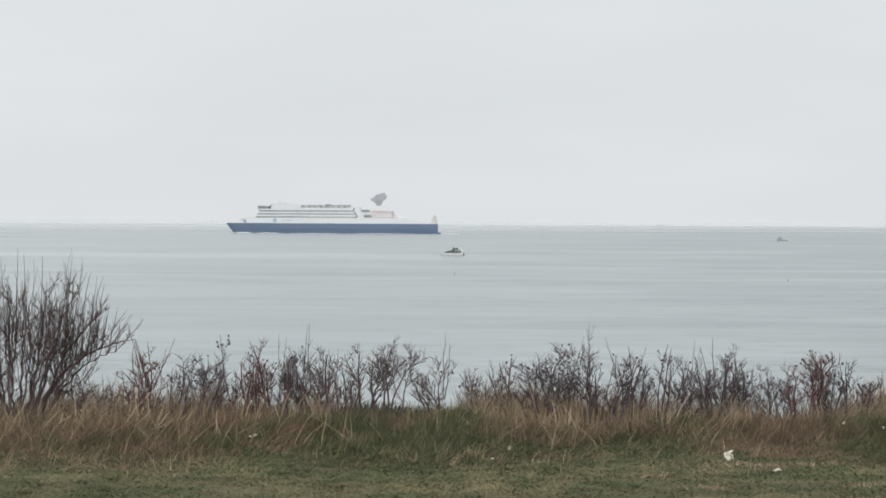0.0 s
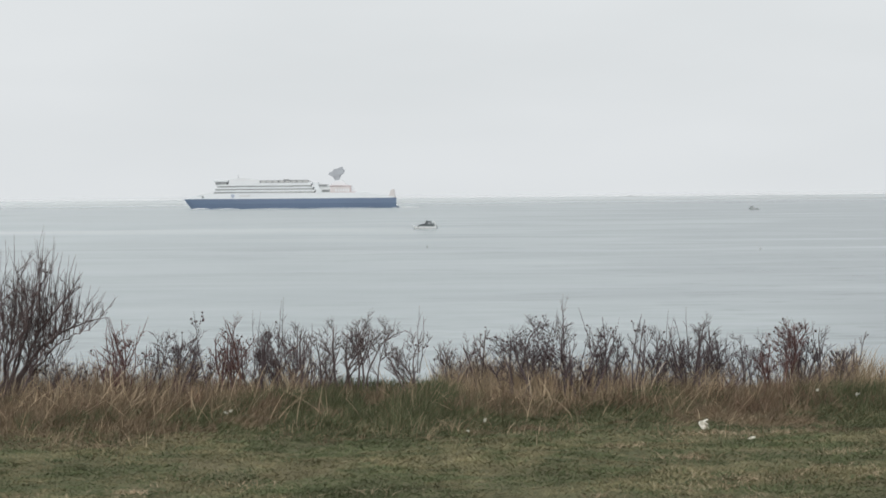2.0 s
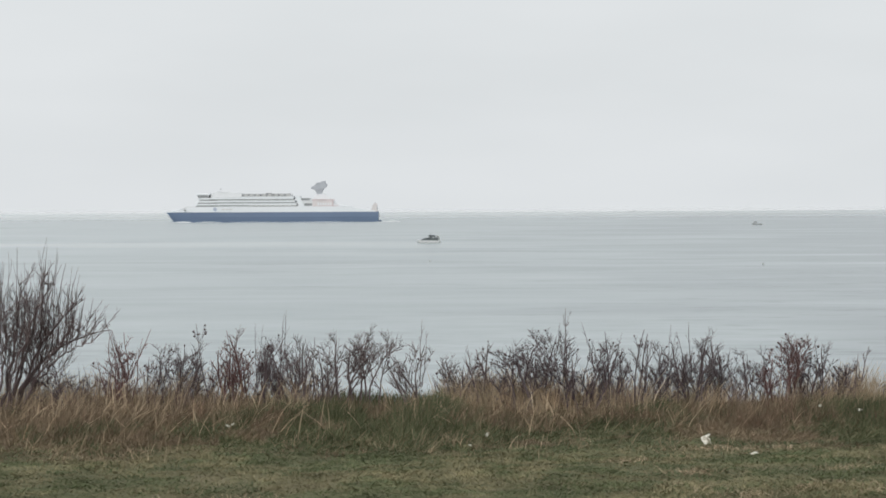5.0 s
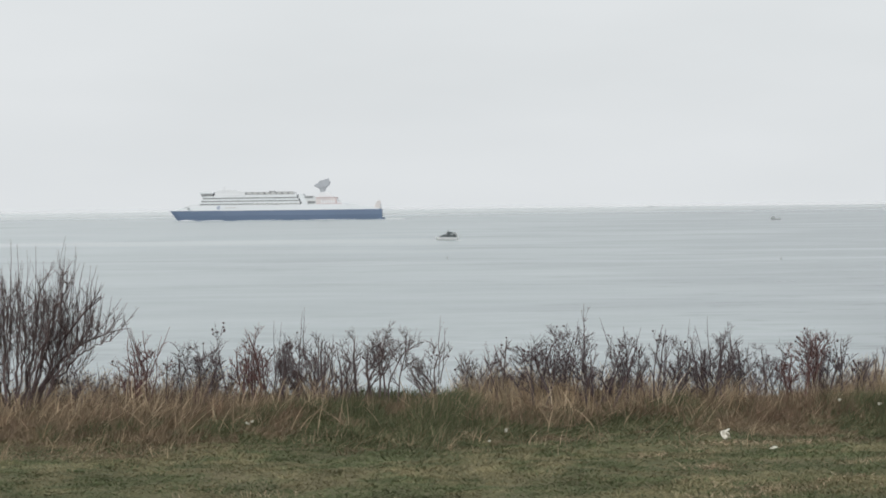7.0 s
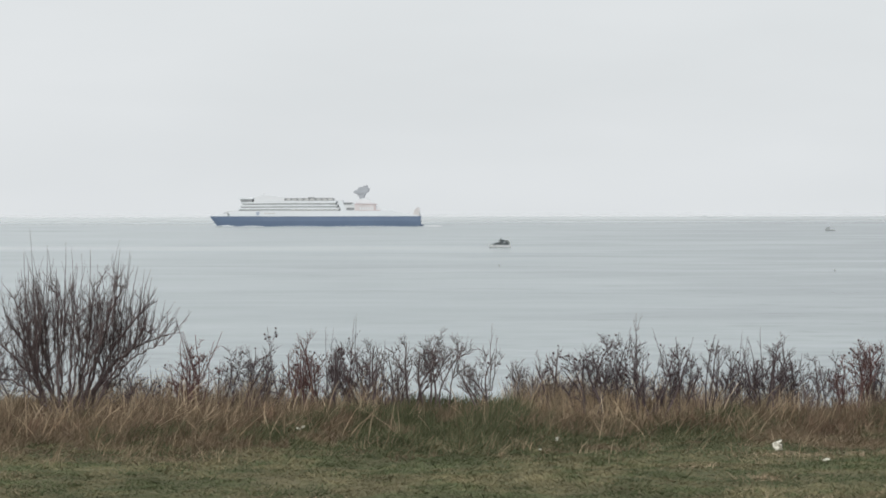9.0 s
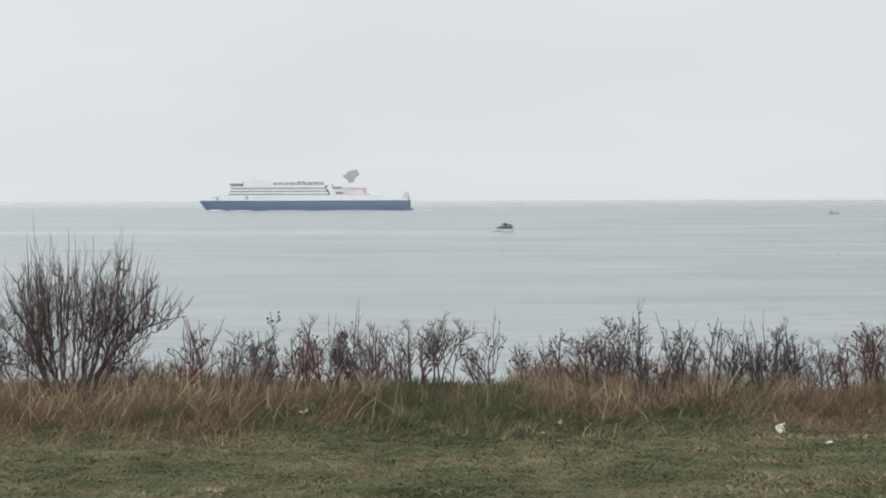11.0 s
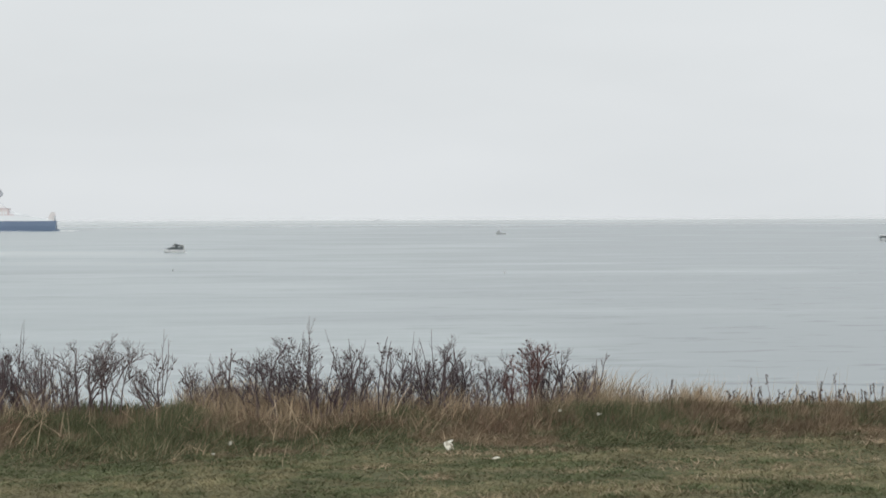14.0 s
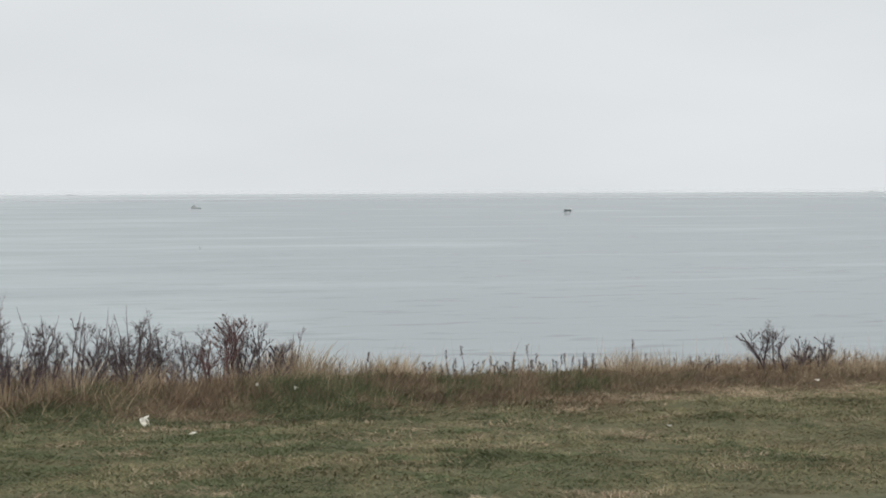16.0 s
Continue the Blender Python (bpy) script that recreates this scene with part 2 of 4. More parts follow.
MAT_SHIP_GLASS_SHADE = worn("dark_ship_glazing_and_shade", (0.33, 0.34, 0.345), 0.35, 0.3, 0.3)
MAT_SHIP_GREY = worn("hazed_grey_funnel_paint", (0.45, 0.47, 0.505), 0.6, 0.2, 0.2)
MAT_SHIP_SAND = worn("sand_ship_paint", (0.70, 0.665, 0.655), 0.6, 0.1, 0.2)
MAT_SHIP_ROSE = worn("rose_ship_paint", (0.735, 0.685, 0.68), 0.6, 0.12, 0.2)
MAT_SHIP_RED = worn("dull_red_ship_paint", (0.64, 0.535, 0.535), 0.6, 0.12, 0.2)
MAT_SHIP_EMBLEM = worn("emblem_paint", (0.45, 0.50, 0.60), 0.6, 0.1, 0.3)
MAT_SHIP_FAINT = worn("faint_lettering_paint", (0.66, 0.66, 0.655), 0.6, 0.08, 0.3)
MAT_SHIP_PALE = worn("pale_grey_ship_paint", (0.74, 0.755, 0.765), 0.6, 0.1, 0.1)
MAT_LIFEBOAT = worn("lifeboat_cover", (0.58, 0.58, 0.57), 0.6, 0.1, 1.0)
MAT_FOAM = worn("sea_foam", (0.82, 0.84, 0.84), 0.9, 0.1, 0.3)
MAT_BOAT_WHITE = worn("white_boat_paint", (0.76, 0.77, 0.77), 0.45, 0.1, 0.8)
MAT_BOAT_DARK = worn("dark_boat_cabin", (0.10, 0.12, 0.125), 0.5, 0.3, 1.0)
# light grey, with the haze over the distant boats mixed into it
MAT_FAR_HULL = worn("grey_hazy_boat_paint", (0.46, 0.48, 0.485), 0.6, 0.2, 0.5)


# ---- building helpers ----
def mesh_from(name, verts, faces, material, smooth=False):
    me = bpy.data.meshes.new(name)
    me.from_pydata(verts, [], faces)
    me.materials.append(material)
    if smooth:
        me.polygons.foreach_set("use_smooth", [True] * len(me.polygons))
    me.update()
    return me


def part(name, bm, material, parent, label="", smooth=False):
    me = bpy.data.meshes.new(name)
    bm.to_mesh(me)
    bm.free()
    me.materials.append(material)
    if smooth:
        me.polygons.foreach_set("use_smooth", [True] * len(me.polygons))
    ob = new(name, me)
    ob.parent = parent
    return tagged(ob, label)


def boxes(items, bevel=0.0):
    """A bmesh of boxes (x0, x1, y0, y1, z0, z1)."""
    bm = bmesh.new()
    for x0, x1, y0, y1, z0, z1 in items:
        m = Matrix.LocRotScale(((x0 + x1) / 2, (y0 + y1) / 2, (z0 + z1) / 2), None, (x1 - x0, y1 - y0, z1 - z0))
        bmesh.ops.create_cube(bm, size=1, matrix=m)
    if bevel:
        bmesh.ops.bevel(bm, geom=bm.edges[:], offset=bevel, segments=2, affect="EDGES", profile=0.6)
    return bm


def prism(outline, y0, y1, bevel=0.0):
    """An outline in x, z, drawn out from y0 to y1."""
    bm = bmesh.new()
    a = [bm.verts.new((x, y0, z)) for x, z in outline]
    b = [bm.verts.new((x, y1, z)) for x, z in outline]
    bm.faces.new(a)
    bm.faces.new(b[::-1])
    k = len(a)
    for i in range(k):
        bm.faces.new((a[i], b[i], b[(i + 1) % k], a[(i + 1) % k]))
    bmesh.ops.recalc_face_normals(bm, faces=bm.faces[:])
    if bevel:
        bmesh.ops.bevel(bm, geom=bm.edges[:], offset=bevel, segments=2, affect="EDGES")
    return bm


def loft(sections):
    """Closed rings of equal length joined end to end, with caps."""
    bm = bmesh.new()
    rings = [[bm.verts.new(p) for p in ring] for ring in sections]
    k = len(rings[0])
    for a, b in zip(rings, rings[1:]):
        for i in range(k):
            bm.faces.new((a[i], a[(i + 1) % k], b[(i + 1) % k], b[i]))
    bm.faces.new(rings[0][::-1])
    bm.faces.new(rings[-1])
    bmesh.ops.recalc_face_normals(bm, faces=bm.faces[:])
    return bm


LATTICE = np.random.RandomState(7).rand(64, 64)


def patch(x, y, scale):
    """Smooth noise from 0 to 1 over the plan, for numpy arrays."""
    u, v = np.asarray(x) * scale + 31.7, np.asarray(y) * scale + 17.3
    i, j = np.floor(u).astype(int), np.floor(v).astype(int)
    a, b = u - i, v - j
    a, b = a * a * (3 - 2 * a), b * b * (3 - 2 * b)
    g = lambda p, q: LATTICE[p % 64, q % 64]
    return (g(i, j) * (1 - a) + g(i + 1, j) * a) * (1 - b) + (g(i, j + 1) * (1 - a) + g(i + 1, j + 1) * a) * b


def edge_front(x):
    """Where the mown lawn ends and the long grass begins."""
    return np.interp(x, [-8, -4, -1, 2, 4, 6, 9, 12], [13.2, 13.5, 14.0, 14.4, 14.8, 15.0, 15.1, 15.2])


def edge_back(x):
    """The brink of the bluff."""
    return np.interp(x, [-8, 0, 4, 9, 14], [16.9, 16.9, 16.9, 16.35, 16.0]) + 0.25 * (patch(x, np.zeros_like(x), 0.9) - 0.5)


def ground_z(x, y):
    x, y = np.asarray(x, float), np.asarray(y, float)
    near = np.exp(-(((x - 2) / 18) ** 2) - ((y - 14) / 10) ** 2)
    z = near * (0.07 * (patch(x, y, 0.5) - 0.5) + 0.035 * (patch(x, y, 2.2) - 0.5))
    over = np.clip(y - edge_back(x), 0, None)
    return z - np.minimum(1.1 * over, 14.0)


# ---- ground, bluff and sea ----
def build_ground():
    xs = np.concatenate([[-4900, -2000, -800, -300, -120, -60, -30, -18], np.arange(-12, 17, 0.25), [22, 34, 64, 125, 300, 800, 2000, 4900]])
    ys = np.concatenate([[-4900, -2000, -800, -300, -100, -40, -15, -5, 2, 6, 8, 9], np.arange(9.5, 19, 0.2), [20, 22, 25, 28, 32, 40]])
    gx, gy = np.meshgrid(xs, ys)
    gz = ground_z(gx, gy)
    verts = np.stack([gx, gy, gz], -1).reshape(-1, 3).tolist()
    w = len(xs)
    faces = [(j * w + i, j * w + i + 1, (j + 1) * w + i + 1, (j + 1) * w + i) for j in range(len(ys) - 1) for i in range(w - 1)]
    tagged(new("ground", mesh_from("ground", verts, faces, MAT_GROUND, True)), "rough grassy soil of a bluff above the sea", "ground", kind="structure")


def build_sea():
    n = 256
    rings = [0, 60, 120, 300, 700, 1500, 3000, 4900]
    verts, faces = [(0, 0, SEA_Z)], []
    for r in rings[1:]:
        verts += [(r * math.sin(2 * math.pi * k / n), r * math.cos(2 * math.pi * k / n), SEA_Z) for k in range(n)]
    for k in range(n):
        faces.append((0, 1 + (k + 1) % n, 1 + k))
        for q in range(len(rings) - 2):
            a, b = 1 + q * n, 1 + (q + 1) * n
            faces.append((a + k, a + (k + 1) % n, b + (k + 1) % n, b + k))
    tagged(new("water", mesh_from("water", verts, faces, MAT_SEA)), "still grey-green sea with faint wind streaks and painted-in western haze", "sea", kind="structure")


def build_haze_sheet():
    """A low sheet added far out to stand in for haze: thickest at mid height, thinning upwards and downwards."""
    m = bpy.data.materials.new("haze_sheet")
    m.use_nodes = True
    n, l = m.node_tree.nodes, m.node_tree.links
    n.clear()
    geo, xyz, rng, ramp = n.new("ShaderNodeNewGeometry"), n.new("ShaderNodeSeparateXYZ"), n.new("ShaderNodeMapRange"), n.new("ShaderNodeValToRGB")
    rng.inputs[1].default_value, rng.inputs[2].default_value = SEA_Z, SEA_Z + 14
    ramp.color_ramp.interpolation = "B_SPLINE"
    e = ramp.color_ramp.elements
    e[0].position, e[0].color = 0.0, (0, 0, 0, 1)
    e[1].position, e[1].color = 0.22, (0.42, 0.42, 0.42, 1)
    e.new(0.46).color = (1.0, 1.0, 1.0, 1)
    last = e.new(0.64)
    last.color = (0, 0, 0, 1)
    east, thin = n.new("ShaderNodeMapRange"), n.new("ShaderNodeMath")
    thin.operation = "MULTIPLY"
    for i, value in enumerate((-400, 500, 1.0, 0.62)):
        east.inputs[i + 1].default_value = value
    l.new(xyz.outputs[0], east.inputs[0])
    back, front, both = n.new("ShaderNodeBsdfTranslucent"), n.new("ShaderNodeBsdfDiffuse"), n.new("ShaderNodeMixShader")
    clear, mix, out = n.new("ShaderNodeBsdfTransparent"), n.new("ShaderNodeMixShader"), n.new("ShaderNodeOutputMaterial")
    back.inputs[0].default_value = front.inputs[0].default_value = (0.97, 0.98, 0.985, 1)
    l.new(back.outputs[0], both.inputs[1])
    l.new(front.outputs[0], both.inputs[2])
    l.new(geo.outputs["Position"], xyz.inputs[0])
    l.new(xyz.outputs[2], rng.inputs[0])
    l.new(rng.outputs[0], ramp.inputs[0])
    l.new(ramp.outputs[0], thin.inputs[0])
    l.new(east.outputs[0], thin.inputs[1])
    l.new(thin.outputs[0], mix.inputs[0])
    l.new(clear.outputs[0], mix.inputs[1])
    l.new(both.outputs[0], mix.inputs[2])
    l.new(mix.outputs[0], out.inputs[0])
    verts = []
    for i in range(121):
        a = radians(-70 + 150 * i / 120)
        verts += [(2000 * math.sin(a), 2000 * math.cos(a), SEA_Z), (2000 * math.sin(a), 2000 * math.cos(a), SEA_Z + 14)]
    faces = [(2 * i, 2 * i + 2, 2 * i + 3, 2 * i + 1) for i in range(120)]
    tagged(new("backdrop", mesh_from("backdrop", verts, faces, m)), "thin pale sheet added in place of haze near the horizon", "mist", kind="structure")


# ---- the ferry ----
def hull_rings(levels):
    """Half breadths along a ship's length, as closed rings from bow to stern, between two heights."""
    rings = []
    for s in np.linspace(0, 1, 41):
        ring = []
        for z, rake in levels:
            x = -99.5 + rake + s * (199 - rake) if s < 1 else 99.5
            full = 13.3 * min(1.0, (max(s, 0.0004) / 0.24) ** 0.62)
            ring.append((x, -full * (0.94 if z < 1 else 1.0), z))
        ring += [(x, -y, z) for x, y, z in reversed(ring)]
        rings.append(ring)
    return rings


def slab(x0, x1, z0, z1, half):
    """A deck that narrows towards the bow with the hull."""
    rings = []
    for x in np.linspace(x0, x1, 14):
        w = half * min(1.0, ((x + 99.5) / 48) ** 0.62)
        rings.append([(x, -w, z0), (x, -w, z1), (x, w, z1), (x, w, z0)])
    return loft(rings)


def build_ferry():
    ship = tagged(new("ferry"), "large car ferry, white above a blue hull, under way", "ship")
    part("hull", loft(hull_rings([(-2, 9.0), (0.0, 7.2), (4.5, 3.4), (9.0, 0.0)])), MAT_HULL_BLUE, ship, "long blue hull with haze in its paint colour")
    rings = []
    for x in np.linspace(-97.5, 97.5, 40):
        top = np.interp(x, [-98.5, -88, -70, 64, 78, 97.5], [9.3, 11.6, 13.9, 13.9, 12.4, 9.6])
        s = (x + 99.5) / 199
        b = 13.25 * min(1.0, (s / 0.24) ** 0.62)
        rings.append([(x, -b, 9.02), (x, -b, top), (x, b, top), (x, b, 9.02)])
    part("upper_hull", loft(rings), MAT_SHIP_WHITE, ship, "white upper hull with bow bulwark")
    part("rubbing_strake", boxes([(-50, 96, -13.42, 13.42, 8.9, 9.2)]), MAT_SHIP_WHITE, ship)
    part("ducktail", boxes([(98.5, 102.2, -10, 10, 0.1, 1.3)], 0.2), MAT_HULL_BLUE, ship)
    part("stern_ramp", boxes([(97.4, 98.4, -11, 11, 9.0, 13.6)], 0.15), MAT_SHIP_PALE, ship, "pale raised stern ramp")
    for y0 in (-12.8, 11.2):
        part("ramp_tower", prism([(90.0, 9.2), (92.6, 10.4), (94.2, 14.6), (96.0, 16.6), (97.8, 16.4), (98.2, 12.0), (98.8, 9.2)], y0, y0 + 1.6, 0.15), MAT_SHIP_SAND, ship, "pale tapering tower of the stern ramp")
    part("bow_hatch", boxes([(-80, -73, -4, 4, 12.4, 14.4)], 0.3), MAT_SHIP_PALE, ship)
    # decks: white slabs, between them glazed bands set back
    for z, x0, x1 in ((14.0, -71.5, 23.5), (16.6, -70.2, 22.0), (19.3, -68.6, 20.4)):
        part("window_band", slab(x0 + 1.2, x1 - 0.6, z - 0.1, z + 1.15, 12.5), MAT_SHIP_GLASS_SHADE, ship, "dark glazed band of cabin windows")
        part("deck", slab(x0, x1, z + 1.15, z + 2.6, 13.15), MAT_SHIP_WHITE, ship)
        part("railing", boxes([(-50, x1 - 1, -13.0, -12.9, z + 0.02, z + 0.25)]), MAT_SHIP_WHITE, ship)
    part("bridge", prism([(-68.6, 21.9), (-69.2, 24.4), (-57.8, 24.4), (-58.8, 21.9)], -11.3, 11.3, 0.2), MAT_SHIP_GLASS_SHADE, ship, "dark band of bridge windows")
    part("bridge_roof", boxes([(-70.4, -57.0, -11.6, 11.6, 24.2, 25.9)], 0.3), MAT_SHIP_WHITE, ship)
    part("deckhouse", prism([(-57, 21.9), (-56, 25.8), (-50, 27.6), (-41, 27.2), (-28, 25.6), (-27, 21.9)], -10, 10, 0.3), MAT_SHIP_PALE, ship, "long pale deckhouse behind the bridge")
    part("mast", boxes([(-48.4, -48.0, -0.4, 0.4, 26.5, 31.0), (-49.4, -47.0, -1.8, 1.8, 29.4, 29.7)]), MAT_SHIP_PALE, ship)
    part("sun_deck", boxes([(-27, 21.0, -11.5, 11.5, 21.9, 23.0)], 0.15), MAT_SHIP_WHITE, ship)
    rnd = random.Random(5)
    rings = []
    for s in np.linspace(0, 1, 9):
        w = 1.0 * math.sin(math.pi * (0.06 + 0.88 * s)) ** 0.5
        rings.append([(-2.2 + 4.4 * s, w * math.cos(a), 0.9 + 0.85 * w * math.sin(a)) for a in np.linspace(0, 2 * math.pi, 9)[:-1]])
    first = part("lifeboat", loft(rings), MAT_LIFEBOAT, ship, "covered lifeboat")
    first.location = (-24, -11.6, 23.0)
    for k in range(1, 8):
        boat = new("lifeboat", first.data)
        boat.parent = ship
        boat.location = (-24 + k * 5.6, -11.6, 23.0)
    for k in range(10):
        boat = tagged(new("lifeboat", first.data), "small covered lifeboat on the lower deck")
        boat.parent = ship
        boat.location, boat.scale = (-19 + k * 4.5, -13.1, 13.95), (0.72, 0.7, 0.75)
    # solid dark blocks that stand in for the shade behind the lifeboats
    for x0, x1, top in ((-28.0, -7.0, 25.2), (-5.6, -1.0, 26.0), (0.6, 17.0, 25.4)):
        part("lifeboat_shade", boxes([(x0, x1, -10.4, 10.4, 22.9, top)], 0.15), MAT_SHIP_GLASS_SHADE, ship, "dark block coloured as the shade behind the lifeboats")
    for x in (-26.6, -9.5, 7.5, 19.2):
        part("davit", boxes([(x, x + 0.5, -12.2, -10.6, 23.0, 25.0)], 0.08), MAT_SHIP_GLASS_SHADE, ship)
    part("slanted_pillar", prism([(21.8, 23.4), (26.2, 23.4), (30.6, 13.9), (25.6, 13.9)], -13.3, 13.3, 0.15), MAT_SHIP_WHITE, ship, "broad slanted white pillar")
    part("aft_block", boxes([(27, 38, -12.0, 12.0, 13.9, 20.6)], 0.2), MAT_SHIP_PALE, ship)
    # no real gaps: the openings' shade is the dark colour of these boxes
    part("aft_opening_shade", boxes([(30.6, 37.6, -12.6, 12.6, 14.6, 16.6), (26.6, 35.5, -12.5, 12.5, 19.4, 21.2)], 0.1), MAT_SHIP_GLASS_SHADE, ship, "dark blocks standing in for shaded openings of the aft decks")
    part("aft_house", boxes([(35.0, 57.4, -11.4, 11.4, 13.9, 19.4)], 0.3), MAT_SHIP_ROSE, ship, "rose-coloured aft deckhouse")
    part("cornice", boxes([(34.6, 57.8, -11.7, 11.7, 19.3, 20.0)], 0.1), MAT_SHIP_RED, ship, "dull red edge along the aft deckhouse")
    part("lower_cornice", boxes([(34.8, 62.0, -11.6, 11.6, 13.95, 14.5)], 0.1), MAT_SHIP_RED, ship, "dull red edge at the aft deck")
    part("corner_post", boxes([(56.6, 57.6, -11.62, -11.2, 14.4, 19.4)]), MAT_SHIP_RED, ship)
    for k in range(6):
        part("pilaster", boxes([(43 + k * 2.3, 44.1 + k * 2.3, -11.75, -11.3, 14.5, 17.2)]), MAT_SHIP_WHITE, ship)
    part("aft_wedge", prism([(57.4, 19.0), (58.6, 17.6), (64, 15.4), (76, 13.9), (57.4, 13.9)], -9, 9, 0.1), MAT_SHIP_WHITE, ship)
    part("casing", prism([(37.5, 20.0), (41.8, 24.6), (49.0, 25.4), (55.4, 20.0)], -6.0, 6.0, 0.4), MAT_SHIP_WHITE, ship, "white funnel casing")
    fn = part("funnel", prism([(42.6, 23.8), (40.8, 27.5), (38.6, 29.6), (40.0, 32.6), (44.0, 34.6), (48.8, 35.4), (50.0, 31.6), (47.4, 28.6), (45.6, 23.8)], -4.2, 4.2, 0.5), MAT_SHIP_GREY, ship, "grey raked funnel with winged cap")
    for y0 in (-4.7, 4.1):
        part("cap_wing", prism([(36.0, 30.2), (37.2, 31.8), (39.6, 32.4), (41.4, 34.8), (45.0, 35.3), (49.6, 36.9), (49.8, 34.8), (51.6, 33.8), (50.4, 31.2), (48.0, 29.4), (43.0, 28.4), (39.2, 28.6)], y0, y0 + 0.6, 0.2), MAT_SHIP_GREY, fn, "broad winged plate of the funnel cap")
    for y in (-1.6, 1.6):
        bm = bmesh.new()
        bmesh.ops.create_cone(bm, cap_ends=True, segments=12, radius1=0.8, radius2=0.7, depth=2.4, matrix=pose(46.5, y, 35.2, 0, 14, 0))
        part("exhaust_pipe", bm, MAT_SHIP_GREY, fn)
    part("signal_mast", boxes([(96.2, 96.6, -0.3, 0.3, 9.3, 17.2)]), MAT_SHIP_PALE, ship)
    bm = bmesh.new()
    bmesh.ops.create_cone(bm, cap_ends=True, segments=20, radius1=1.7, radius2=1.7, depth=0.25, matrix=pose(-52.6, -13.3, 11.6, 90, 0, 0))
    part("emblem", bm, MAT_SHIP_EMBLEM, ship, "round grey-blue emblem on the white side")
    for x0, x1 in ((-46.5, -43.4), (-42.7, -40.2), (-39.6, -36.6)):
        part("name_bar", boxes([(x0, x1, -13.36, -13.1, 10.9, 12.1)], 0.03), MAT_SHIP_FAINT, ship)
    part("anchor_pocket", boxes([(-82.0, -80.2, -9.6, -8.0, 10.2, 11.6)], 0.2), MAT_SHIP_GLASS_SHADE, ship)
    part("foredeck_house", prism([(-86.0, 12.0), (-82.0, 13.6), (-70.0, 14.6), (-70.0, 12.0)], -7.4, 7.4, 0.2), MAT_SHIP_PALE, ship, "low grey house on the foredeck")
    # foam along the waterline
    for x0, x1, w, z in ((-93, -74, 1.6, 0.8), (-72, -46, 1.1, 0.45), (-40, 10, 0.7, 0.22), (15, 80, 0.6, 0.2), (96, 120, 6.0, 0.3)):
        rings = []
        for s in np.linspace(0, 1, 12):
            x = x0 + s * (x1 - x0)
            half = 13.3 * min(1.0, (max(x + 92.3, 0.3) / 46) ** 0.62)
            b = w * (0.35 + math.sin(math.pi * s)) * (0.8 + 0.4 * rnd.random())
            h = z * (0.2 + math.sin(math.pi * s))
            y = -half if x < 99 else -2.0
            rings.append([(x, y - b, -0.1), (x, y - b * 0.4, h), (x, y + 0.5, h * 0.8), (x, y + 0.5, -0.1)])
        part("bow_wave" if x0 < -80 else "foam", loft(rings), MAT_FOAM, ship, "thin white foam at the waterline")
    return ship


def boat_hull(length, beam, depth, sheer):
    rings = []
    for s in np.linspace(0, 1, 15):
        x = -length / 2 + s * length
        b = beam / 2 * min(1.0, (max(s, 0.004) / 0.4) ** 0.6)
        top = depth + sheer * (1 - s) ** 2
        rings.append([(x + 0.1 * length * (1 - s) ** 3, -b * 0.7, -0.25), (x, -b, top), (x, -b + 0.08 * b, top + 0.03), (x, b - 0.08 * b, top + 0.03), (x, b, top), (x + 0.1 * length * (1 - s) ** 3, b * 0.7, -0.25)])
    return loft(rings)


